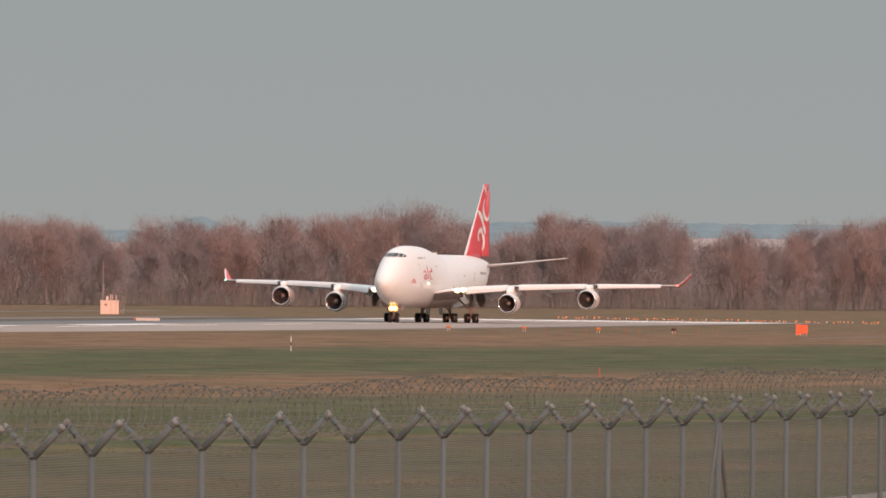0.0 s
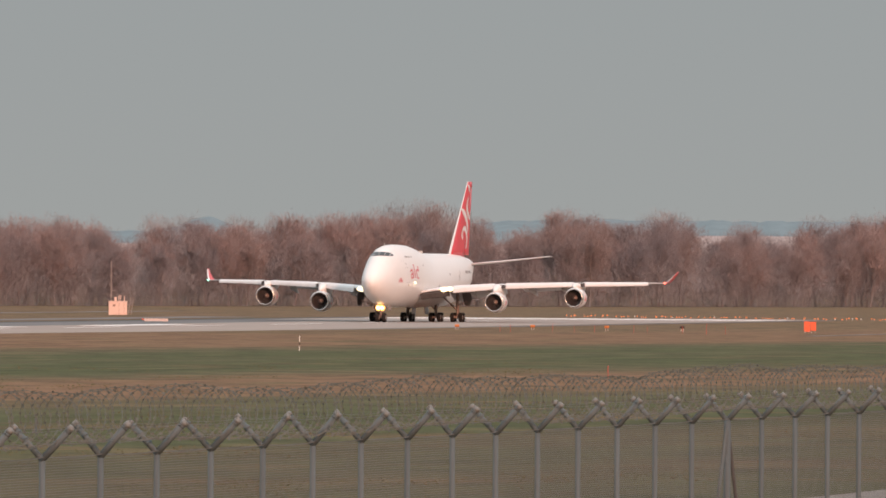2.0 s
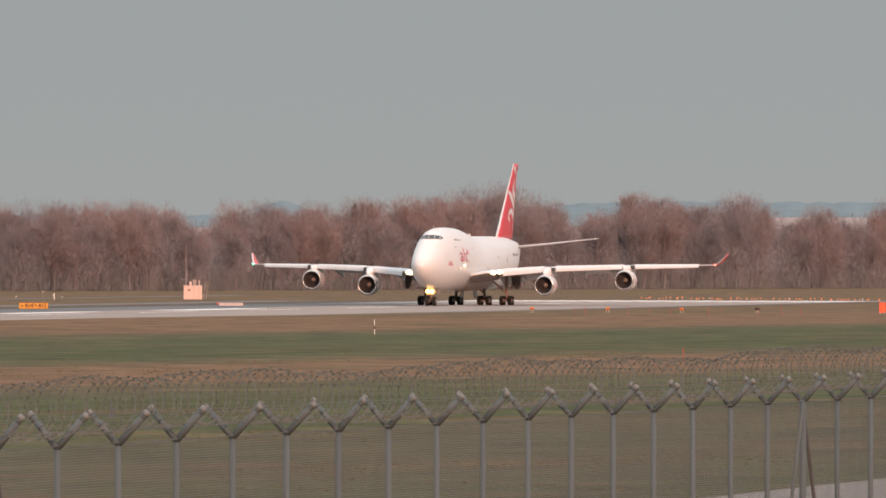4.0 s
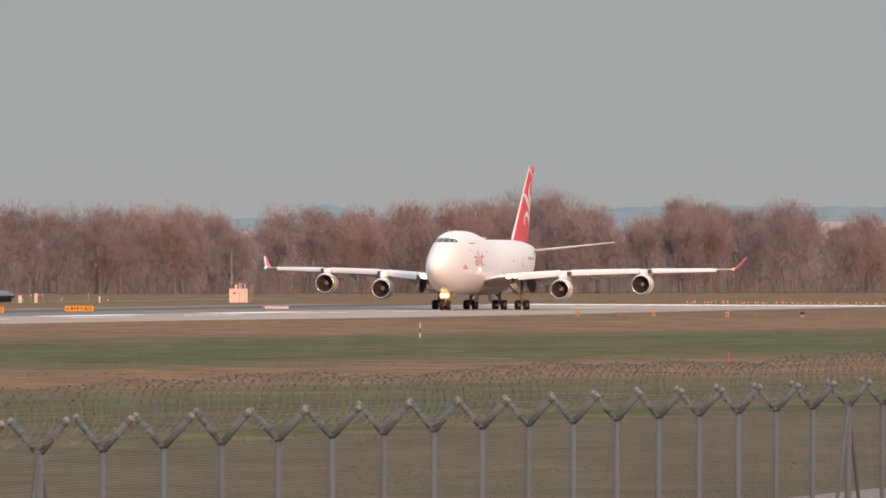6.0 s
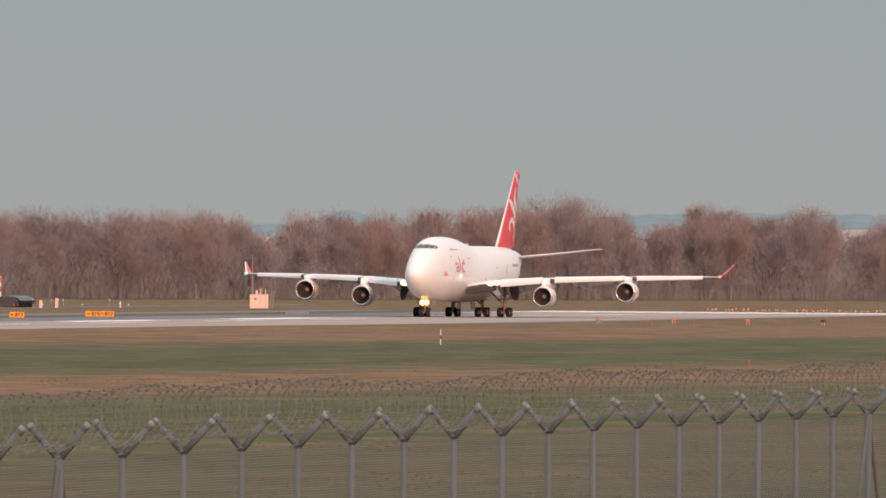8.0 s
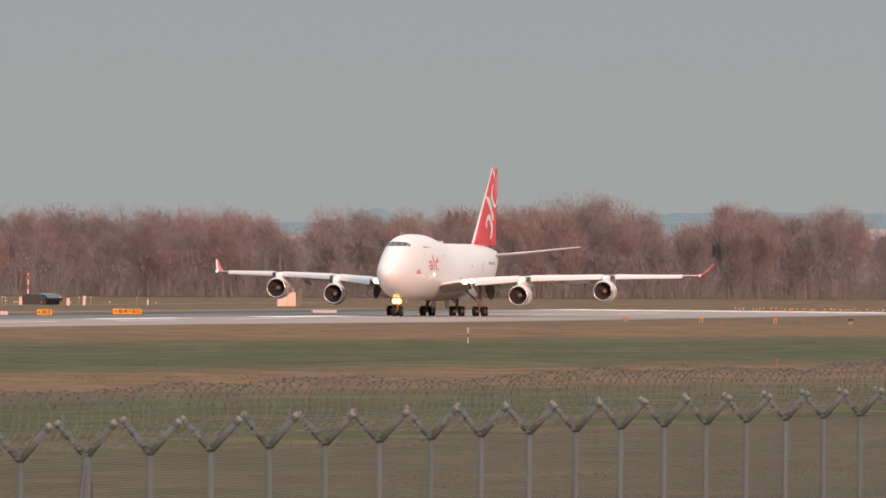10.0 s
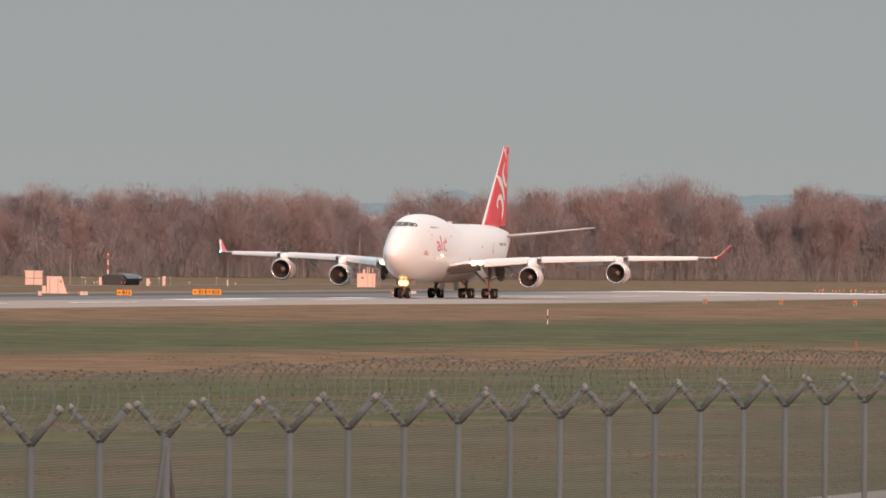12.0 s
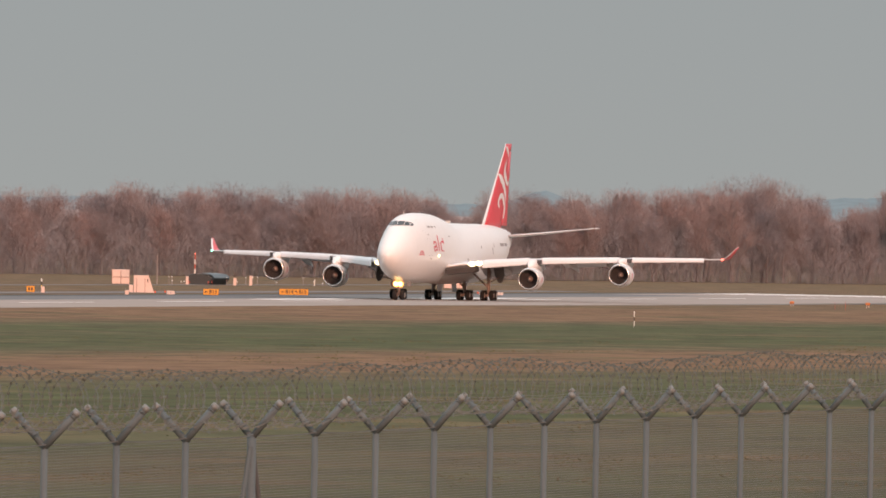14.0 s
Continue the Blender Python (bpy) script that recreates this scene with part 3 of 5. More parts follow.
        for i, ((a, b), (c, d)) in enumerate(zip(edge, edge[1:])):
            sheet(on_rudder if fine[i][0] > 0.70 else on_fin, (a, b, d, c))

    for side in (1, -1):
        for stroke in (((0.08, 18.56, 0.08), (0.28, 18.3, 0.3), (0.46, 17.95, 0.3), (0.62, 17.34, 0.08)),
                       ((0.55, 16.95, 0.1), (0.43, 16.15, 0.45), (0.49, 15.34, 0.55), (0.70, 14.5, 0.45), (0.88, 14.0, 0.28), (0.95, 14.5, 0.2), (0.94, 15.0, 0.08)),
                       ((0.03, 15.2, 0.12), (0.29, 14.65, 0.45), (0.60, 13.7, 0.5), (0.79, 12.5, 0.4), (0.79, 11.95, 0.1)),
                       ((0.49, 11.1, 0.12), (0.38, 11.75, 0.4), (0.39, 12.3, 0.5), (0.50, 12.6, 0.42), (0.65, 12.2, 0.45), (0.77, 11.3, 0.55), (0.77, 10.4, 0.55), (0.74, 9.8, 0.15))):
            bm, bm_rudder = bmesh.new(), bmesh.new()
            ribbon(bm, bm_rudder, stroke, side)
            part("painted_swirl", bm, "white", fin, "white brush-like swirl painted on the fin")
            if bm_rudder.faces:
                bm_rudder.transform(hinge.inverted())
                part("painted_swirl", bm_rudder, "white", rudder, "white brush-like swirl painted on the rudder")
            else:
                bm_rudder.free()

    # cockpit windows: a band of six dark panes
    def front(y, z, proud=0.025):
        """The skin of the nose straight behind (y, z) as seen from ahead."""
        lo, hi = 0.4, 11.0
        for _ in range(30):
            mid = (lo + hi) / 2
            keel, crown, hw, wide = hull(mid)
            inside = z < crown and (z - wide) ** 2 / (crown - wide) ** 2 + y * y / hw ** 2 < 1
            lo, hi = (lo, mid) if inside else (mid, hi)
        return at(hi - proud * 2, y, z + proud)

    for side in (1, -1):
        for y0, y1, b0, b1, t0, t1 in ((0.025, 0.72, 8.86, 8.86, 9.38, 9.36), (0.765, 1.26, 8.86, 8.84, 9.34, 9.22), (1.29, 1.50, 8.83, 8.81, 9.18, 8.98)):
            bm = bmesh.new()
            n = 4
            low = [bm.verts.new(front(side * (y0 + (y1 - y0) * i / n), b0 + (b1 - b0) * i / n)) for i in range(n + 1)]
            top = [bm.verts.new(front(side * (y0 + (y1 - y0) * i / n), t0 + (t1 - t0) * i / n)) for i in range(n + 1)]
            for i in range(n):
                bm.faces.new((low[i], low[i + 1], top[i + 1], top[i]))
            part("cockpit_window", bm, "glass", fuselage, "dark cockpit pane")
    # doors, hatches, windows and vents: thin dark outlines
    for s, z, w, h in ((10.5, 5.3, 0.9, 2.1), (9.6, 8.2, 0.9, 1.4), (48.5, 5.6, 1.05, 1.9), (23.5, 3.3, 1.6, 1.5)):
        bm = bmesh.new()
        for s0, z0, s1, z1 in ((s, z, s, z + h), (s + w, z, s + w, z + h), (s, z, s + w, z), (s, z + h, s + w, z + h)):
            k = 0.07
            a, b = (k, 0) if s0 == s1 else (0, k)
            sheet(bm, [skin_at(s0 - a, z0 - b, 1, 0.012), skin_at(s0 + a, z0 + (0 if a else -b), 1, 0.012), skin_at(s1 + a, z1 + b, 1, 0.012), skin_at(s1 - a, z1 + (0 if a else b), 1, 0.012)])
        part("door_outline", bm, "grey_mark", fuselage, "thin grey door outline")
    # red word mark on the forward side, as plain strokes

    def patch(bm, s, z, w, h, lean=0.0):
        sheet(bm, [skin_at(s, z, 1, 0.02), skin_at(s + w, z, 1, 0.02), skin_at(s + w - lean, z + h, 1, 0.02), skin_at(s - lean, z + h, 1, 0.02)])

    def stroke_on(bm, pts, w):
        for (a, b), (c, d) in zip(pts, pts[1:]):
            v = Vector((c - a, d - b)).normalized() * w
            sheet(bm, [skin_at(a - v.y * 2.2, b + v.x, 1, 0.02), skin_at(a + v.y * 2.2, b - v.x, 1, 0.02), skin_at(c + v.y * 2.2, d - v.x, 1, 0.02), skin_at(c - v.y * 2.2, d + v.x, 1, 0.02)])

    # station and height of three plain strokes
    for pts, w in ((((12.5, 6.75), (12.9, 7.05), (13.5, 6.95), (13.7, 6.4), (13.75, 5.95)), 0.085), (((13.6, 6.5), (12.8, 6.45), (12.5, 6.15), (12.8, 5.92), (13.6, 6.1)), 0.085),
                   (((14.75, 7.75), (14.7, 6.9), (14.65, 5.95)), 0.09), (((15.7, 7.0), (15.7, 5.95)), 0.085), (((15.7, 6.85), (16.4, 7.1), (17.1, 6.85), (16.9, 7.5)), 0.09), (((15.8, 6.0), (16.8, 5.92)), 0.075)):
        bm = bmesh.new()
        stroke_on(bm, pts, w)
        part("word_mark_stroke", bm, "red_mark", fuselage, "plain red stroke of the word mark")
    for name, mat, rows in (("small_red_marking", "red_mark", ((6.8, 5.42, 1.9, 0.10), (7.0, 5.62, 1.5, 0.12), (7.3, 5.84, 1.0, 0.09))), ("lettering_bar", "grey_mark", ((12.0, 8.65, 1.2, 0.2), (13.5, 8.65, 1.0, 0.2), (15.2, 8.65, 0.5, 0.2))),
                            ("service_hatch", "grey_mark", ((38.0, 6.3, 0.5, 0.3), (44.4, 5.6, 0.35, 0.8), (45.6, 6.5, 0.3, 0.4), (30.0, 4.7, 0.5, 0.35), (20.5, 7.6, 0.9, 0.12), (10.9, 7.75, 0.45, 0.16), (10.9, 4.95, 0.45, 0.16))),
                            ("aft_lettering_bar", "grey_mark", ((50.0, 6.6, 3.0, 0.35), (53.6, 6.6, 2.2, 0.35)))):
        for r in rows:
            bm = bmesh.new()
            patch(bm, *r)
            part(name, bm, mat, fuselage)
    # small lamps low on the forward fuselage
    for s, z, r in ((14.4, 5.35, 0.3),):
        p = skin_at(s, z, 1, 0.03)
        bm = bmesh.new()
        bmesh.ops.create_uvsphere(bm, u_segments=10, v_segments=6, radius=r, matrix=Matrix.Translation(p) @ Matrix.Diagonal((1.4, 0.35, 0.55, 1)))
        part("turnoff_lamp", bm, "lamp_soft", fuselage, "lit side lamp")
    # aerials on the crown
    for s, h in ((9.0, 0.5), (33.5, 0.35)):
        z = hull(s)[1]
        part("aerial", box(bmesh.new(), PIVOT - s, 0, z + h / 2 - 0.05, 0.45 if h < 0.5 else 0.15, 0.08 if h > 0.4 else 0.5, h, 0.02), "belly", fuselage)

    # ------------------------------------------------ landing gear
    def wheel_part(parent, s, y):
        """Tyre and hub about the axle, at the axle's middle."""
        bm = bmesh.new()
        prof = ((-0.24, 0.30), (-0.24, 0.50), (-0.19, 0.59), (-0.08, 0.625), (0.08, 0.625), (0.19, 0.59), (0.24, 0.50), (0.24, 0.30))
        rings(bm, [[Vector((r * math.sin(2 * math.pi * i / 20), w, r * math.cos(2 * math.pi * i / 20))) for i in range(20)] for w, r in prof])
        w = part("wheel", bm, "tyre", parent, "black aircraft tyre", False, Matrix.Translation(at(s, y, 0.725)))
        hb = bmesh.new()
        rings(hb, [[Vector((r * math.sin(2 * math.pi * i / 12), k, r * math.cos(2 * math.pi * i / 12))) for i in range(12)] for k, r in ((-0.255, 0.12), (-0.25, 0.30), (0.25, 0.30), (0.255, 0.12))])
        part("hub", hb, "hub", w, "dusty wheel hub")
        return w, at(s, y, 0.725)

    wheels = []
    gear = part("nose_gear", rod(bmesh.new(), at(7.2, 0, 0.7), at(7.0, 0, 2.8), 0.16, n=12), "strut", jet, "grey nose gear strut", True)
    for name, a, b, r in (("axle", (7.2, -0.62, 0.725), (7.2, 0.62, 0.725), 0.09), ("drag_brace", (7.1, 0, 1.5), (9.2, 0, 2.5), 0.09),
                          ("side_brace", (7.1, 0.0, 1.7), (6.6, 0.55, 2.4), 0.06), ("side_brace", (7.1, 0.0, 1.7), (6.6, -0.55, 2.4), 0.06)):
        part(name, rod(bmesh.new(), at(*a), at(*b), r), "strut", gear)
    part("lamp_bar", boxed(PIVOT - 6.9, 0, 2.0, 0.25, 1.0, 0.14, 0.03), "strut", gear)
    for y in (-0.46, 0.46):
        wheels.append(wheel_part(jet, 7.2, y))
    for y in (-0.26, 0.26):
        # oversized amber sphere imitates the glare halo behind each lit lens
        bm = bmesh.new()
        bmesh.ops.create_uvsphere(bm, u_segments=12, v_segments=8, radius=0.40, matrix=Matrix.Translation(at(6.72, y, 2.0)) @ Matrix.Diagonal((0.5, 1, 1, 1)))
        part("nose_lamp", bm, "lamp_rim", gear, "added amber glow imitating the glare halo of the lamp")
        bm = bmesh.new()
        bmesh.ops.create_uvsphere(bm, u_segments=10, v_segments=8, radius=0.27, matrix=Matrix.Translation(at(6.52, y, 2.0)) @ Matrix.Diagonal((0.5, 1, 1, 1)))
        part("nose_lamp_lens", bm, "lamp", gear, "brightly lit taxi lamp")
    for y in (-0.75, 0.75):
        part("gear_door", boxed(PIVOT - 7.9, y * 1.35, 2.02, 1.9, 0.05, 0.6, 0.02), "strut", gear, "nose gear door")
    for s, y, top in ((31.6, 5.5, 4.0), (31.6, -5.5, 4.0), (34.7, 1.92, 2.6), (34.7, -1.92, 2.6)):
        g = part("main_gear", rod(bmesh.new(), at(s, y, 0.75), at(s - 0.2, y, top), 0.2, n=12), "strut", jet, "grey main gear leg with four wheels", True)
        part("truck_beam", rod(bmesh.new(), at(s - 0.85, y, 0.725), at(s + 0.85, y, 0.725), 0.16), "strut", g)
        for ds in (-0.74, 0.74):
            part("axle", rod(bmesh.new(), at(s + ds, y - 0.75, 0.725), at(s + ds, y + 0.75, 0.725), 0.09), "strut", g)
        part("side_brace", rod(bmesh.new(), at(s, y, 1.6), at(s - 0.4, y * 0.62, top * 0.9), 0.11), "strut", g)
        part("drag_brace", rod(bmesh.new(), at(s, y, 1.5), at(s + 2.2, y * 0.95, top * 0.9), 0.09), "strut", g)
        part("torque_link", rod(bmesh.new(), at(s - 0.5, y, 0.95), at(s - 0.2, y, 1.9), 0.06), "strut", g)
        for ds in (-0.74, 0.74):
            for dy in (-0.56, 0.56):
                wheels.append(wheel_part(jet, s + ds, y + dy))
        if abs(y) > 3:
            out, turn = (7.75, -34) if y < 0 else (6.8, 58)
            leaf = ((-0.62, 0.85), (0.62, 0.92), (0.66, 0.1), (0.42, -0.7), (0.1, -0.98), (-0.3, -0.85), (-0.58, -0.1))
            k = 1.0 if y < 0 else 1.25
            door = rings(bmesh.new(), [[Vector((a * k, w, c)) for a, c in leaf] for w in (-0.05, 0.05)])
            part("gear_door", door, "door_grey", g, "grey wing gear door", False, Matrix.Translation(at(s - 0.1, math.copysign(out, y), 3.15)) @ pose(0, 0, 0, math.copysign(12, y), 0, turn))
            rod_bm = bmesh.new()
            rod(rod_bm, at(s, y, 2.2), at(s - 0.1, math.copysign(out, y), 2.9), 0.06)
            part("door_link", rod_bm, "strut", g)
        else:
            part("gear_door", boxed(0, 0, 0, 2.6, 0.06, 1.3, 0.03), "belly", g, "body gear door", False, Matrix.Translation(at(s - 1.2, y * 0.45, 1.75)) @ pose(0, 0, 0, 5 if y > 0 else -5, 0, 0))
    return jet, wheels, (rudder, hinge)


aircraft, aircraft_wheels, aircraft_rudder = make_aircraft()

# ---------------------------------------------------------------- boundary fence
M.update({
    # bark and underwood colours are paled to carry the haze of distance
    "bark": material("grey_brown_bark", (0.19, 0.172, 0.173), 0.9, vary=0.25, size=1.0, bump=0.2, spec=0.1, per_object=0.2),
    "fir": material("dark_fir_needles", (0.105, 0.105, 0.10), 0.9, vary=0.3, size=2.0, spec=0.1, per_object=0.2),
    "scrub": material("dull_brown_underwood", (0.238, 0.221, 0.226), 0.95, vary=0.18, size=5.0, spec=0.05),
    # the ridge's base colour has the grey-blue haze of distance painted in
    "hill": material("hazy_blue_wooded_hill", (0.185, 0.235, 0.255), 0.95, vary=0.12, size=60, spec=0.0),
    "field": material("pale_frosted_field", (0.37, 0.31, 0.295), 0.9, vary=0.1, size=40, spec=0.0),
    "cabin": material("cream_cabin_paint", (0.66, 0.50, 0.43), 0.6, vary=0.06, size=1.2, dirt=(0.50, 0.37, 0.32)),
    "cabin_dark": material("brown_cabin_frame", (0.25, 0.17, 0.14), 0.7, vary=0.1, size=0.6),
    "orange": material("orange_board_paint", (0.72, 0.105, 0.035), 0.5, vary=0.06, size=0.8),
    "yellow": material("amber_sign_face", (0.60, 0.27, 0.015), 0.45, vary=0.06, size=0.8),
    "black": material("black_sign_paint", (0.012, 0.011, 0.010), 0.6, vary=0.1),
    "stake_white": material("white_stake_paint", (0.75, 0.72, 0.68), 0.6, vary=0.1, size=0.3),
    "stake_red": material("red_stake_paint", (0.42, 0.08, 0.05), 0.6, vary=0.1, size=0.3),
    "stake_yellow": material("yellow_stake_paint", (0.70, 0.50, 0.10), 0.6, vary=0.1, size=0.3),
    "skip": material("dark_green_skip_steel", (0.012, 0.023, 0.027), 0.6, 0.0, vary=0.2, size=0.8, dirt=(0.02, 0.018, 0.015), dirt_amount=0.4),
    "skip_lid": material("grey_skip_lid", (0.075, 0.105, 0.12), 0.5, 0.1, vary=0.15, size=0.8),
    "concrete": material("pale_concrete_block", (0.58, 0.48, 0.43), 0.8, vary=0.12, size=0.5, bump=0.2),
    "mast": material("dull_mast_steel", (0.33, 0.28, 0.26), 0.5, 0.4, vary=0.1, size=0.5),
    "box_orange": material("faded_orange_light_case", (0.50, 0.17, 0.045), 0.6, vary=0.1, size=0.4),
    "amber_lamp": glow("amber_ground_lamp_glow", (0.9, 0.25, 0.06), 0.3),
    "obst_lamp": glow("red_obstruction_lamp_glow", (1.0, 0.2, 0.1), 1.5),
})


def twig_material():
    """Fine winter twigs, rust-red to grey-brown from tree to tree."""
    # greyed base colour, distance haze mixed in
    m = material("winter_twigs", (0.220, 0.193, 0.192), 0.95, vary=0.2, size=3.5, spec=0.05)
    n, l = m.node_tree.nodes, m.node_tree.links
    b = n["Principled BSDF"]
    last = b.inputs["Base Color"].links[0].from_socket
    oi = n.new("ShaderNodeObjectInfo")
    ramp = n.new("ShaderNodeValToRGB")
    e = ramp.color_ramp.elements
    e[0].position, e[0].color = 0.0, (0.84, 0.90, 0.97, 1)
    e[1].position, e[1].color = 1.0, (1.20, 1.03, 0.99, 1)
    for where, col in ((0.35, (0.95, 0.95, 0.98, 1)), (0.7, (1.06, 0.99, 0.97, 1))):
        e.new(where).color = col
    l.new(oi.outputs["Random"], ramp.inputs[0])
    mul = n.new("ShaderNodeVectorMath")
    mul.operation = "MULTIPLY"
    l.new(last, mul.inputs[0])
    l.new(ramp.outputs[0], mul.inputs[1])
    l.new(mul.outputs[0], b.inputs["Base Color"])
    return m


M["twig"] = twig_material()
FENCE_TURN = 78.897
FENCE_0 = Vector((-0.923, 135.18, 0))
FENCE_WAY = Vector((math.cos(radians(FENCE_TURN)), math.sin(radians(FENCE_TURN)), 0))
HEAD = 5.965           # height at which the arms spread
BAY = 2.5


def fence_pose(k, along=0.0):
    p = FENCE_0 + FENCE_WAY * (BAY * k + along)
    return Matrix.Translation(p) @ pose(0, 0, 0, 0, 0.05, FENCE_TURN)       # it falls a little towards its far end


def make_fence():
    """Mesh fence; each post carries two arms in a V, with a coil of razor wire lying in it."""
    rnd = random.Random(5)
    fence = thing("boundary_fence", fence_pose(0), "grey steel mesh fence with V arms and razor wire coil", "fence")
    # local: x along the fence, y across it (to its far side), z up
    foot = 3.2
    bm = bmesh.new()
    rod(bm, (0, 0, foot), (0, 0, HEAD + 0.02), 0.031, n=10)
    post_me = None
    arms = {}
    for k in range(-17, 24):
        x = BAY * k
        if post_me is None:
            post = part("fence_post", bm, "post", fence, "", True)
            post_me = post.data
        else:
            post = new("fence_post", post_me)
            post.parent = fence
        post.matrix_local = Matrix.Translation((x, 0, 0))
        for side in (1, -1):
            if side not in arms:
                b2 = bmesh.new()
                tip = Vector((0, side * 0.262, HEAD + 0.285))
                rod(b2, (0, -side * 0.012, HEAD - 0.03), tip, 0.034 if side < 0 else 0.030, n=10)
                for f in ((0.30, 0.62, 0.86) if side == 1 else (0.9,)):
                    q = Vector((0, 0, HEAD)).lerp(tip, f)
                    u = (tip - Vector((0, 0, HEAD))).normalized() * 0.012
                    rod(b2, q - u, q + u, 0.0355, n=10)
                arm = part("arm", b2, "post", post, "slanting steel arm", True)
                b3 = bmesh.new()
                d = (tip - Vector((0, 0, HEAD))).normalized()
                rod(b3, tip - d * 0.02, tip + d * 0.026, 0.038, 0.032, n=10)
                cap = part("cap", b3, "cap", arm, "pale end cap", True)
                arms[side] = (arm.data, cap.data)
            else:
                arm = new("arm", arms[side][0])
                arm["label"] = "slanting steel arm"
                arm.parent = post
                cap = new("cap", arms[side][1])
                cap["label"] = "pale end cap"
                cap.parent = arm
            arm.matrix_local = Matrix.Translation((0, 0, HEAD)) @ pose(0, 0, 0, rnd.uniform(-2, 2), rnd.uniform(-1.5, 1.5), rnd.uniform(-3, 3)) @ Matrix.Translation((0, 0, -HEAD))
    # welded mesh, one panel a bay
    bm = bmesh.new()

    def bar(x0, y0, z0, x1, y1, z1, w):
        a, b = Vector((x0, y0, z0)), Vector((x1, y1, z1))
        up = Vector((0, 0, 1)) if abs(z1 - z0) < 0.01 else Vector((1, 0, 0))
        o = Vector((0, 1, 0))
        loop = [up * w + o * 0, o * w, up * -w, o * -w]
        va, vb = [bm.verts.new(a + q) for q in loop], [bm.verts.new(b + q) for q in loop]
        for i in range(4):
            j = (i + 1) % 4
            bm.faces.new((va[i], va[j], vb[j], vb[i]))

    z = HEAD - 0.01
    while z > foot + 0.5:
        bar(0.03, 0.036, z, BAY - 0.03, 0.036, z, 0.0018)
        z -= 0.025
    x = 0.05
    while x < BAY:
        bar(x, 0.04, foot + 0.5, x, 0.04, HEAD - 0.005, 0.0018)
        x += 0.05
    first = part("mesh_panel", bm, "mesh", fence, "fine grey welded wire mesh")
    panel = first.data
    first.matrix_local = Matrix.Translation((BAY * -17, 0, 0))
    for k in range(-16, 23):
        ob = new("mesh_panel", panel)
        ob["label"] = "fine grey welded wire mesh"
        ob.parent = fence
        ob.matrix_local = Matrix.Translation((BAY * k, 0, rnd.uniform(-0.006, 0.006)))
    # slack tension wires: along the head and along the arm tips
    for y, zz, r in ((-0.02, HEAD + 0.006, 0.0065), (-0.255, HEAD + 0.27, 0.0028), (0.255, HEAD + 0.27, 0.0028), (-0.14, HEAD + 0.14, 0.0028), (0.14, HEAD + 0.14, 0.0028)):
        b2 = bmesh.new()
        loops = []
        for i in range(40 * 4 + 1):
            k = -17 + i / 4
            sag = -0.018 * math.sin(math.pi * (i % 4) / 4)
            loops.append([Vector((BAY * k, y + r * math.cos(a), zz + sag + r * math.sin(a))) for a in (0, 2.1, 4.2)])
        rings(b2, loops)
        part("tension_wire", b2, "mesh" if r > 0.005 else "wire", fence, "slack tension wire")
    # razor coil, one length a bay, in four shapes
    coils = []
    for v in range(4):
        b2 = bmesh.new()
        turns = 7
        steps = turns * 36
        prev = None
        p_last = None
        for i in range(steps + 1):
            f = i / steps
            a = 2 * math.pi * f * turns
            wave = math.sin(math.pi * f) * 0.012 * (v - 1.5)
            r = 0.252 + 0.016 * math.sin(a * 0.37 + v) * math.sin(math.pi * f) + wave
            skew = 0.035 * math.sin(a + 1.3 * v) + 0.03 * math.sin(2 * math.pi * f * 3 + v) * math.sin(math.pi * f)
            p = Vector((BAY * (f + 0.035 * math.sin(2 * math.pi * f * 2 + v)) + skew, r * math.sin(a), HEAD + 0.35 + wave * 0.8 + r * math.cos(a)))
            rad = Vector((0, math.sin(a), math.cos(a)))
            side = Vector((1, 0, 0))
            w = 0.0036
            lp = [b2.verts.new(p + rad * w), b2.verts.new(p + side * w * 1.6), b2.verts.new(p - rad * w)]
            if prev:
                for q in range(3):
                    b2.faces.new((prev[q], prev[(q + 1) % 3], lp[(q + 1) % 3], lp[q]))
            if p_last and i % 2 == 0:
                d = (p - p_last).normalized()
                o = rad * 0.012 + side * rnd.uniform(-0.008, 0.008)
                sheet(b2, [p + d * 0.016 + o, p + side * 0.004, p - d * 0.016 + o])
                sheet(b2, [p + d * 0.016 - o, p - side * 0.004, p - d * 0.016 - o])
            prev, p_last = lp, p
        me = bpy.data.meshes.new("razor_coil")
        b2.to_mesh(me)
        b2.free()
        me.materials.append(M["razor"])
        coils.append(me)
    for k in range(-17, 23):
        ob = new("razor_coil", coils[rnd.randrange(4)])
        ob["label"] = "coiled weathered razor wire"
        ob.parent = fence
        ob.matrix_local = Matrix.Translation((BAY * k, rnd.uniform(-0.02, 0.02), 0.03 * math.sin(k * 0.9) + rnd.uniform(-0.006, 0.006)))
    # stays at the strainer posts
    for k in (9, -8):
        for way, mat in ((-1, "post"), (1, "brace")):
            b2 = bmesh.new()
            rod(b2, (BAY * k + way * 0.04, 0.0, HEAD - 0.10), (BAY * k + way * 0.8, -0.16 * way, foot + 0.25), 0.024, n=8)
            part("stay", b2, mat, fence, "slanting stay beside the strainer post")
        b2 = bmesh.new()
        rod(b2, (BAY * k, 0.0, foot), (BAY * k, 0, HEAD + 0.02), 0.043, n=10)
        part("strainer_post", b2, "post", fence, "thicker strainer post", True)


make_fence()


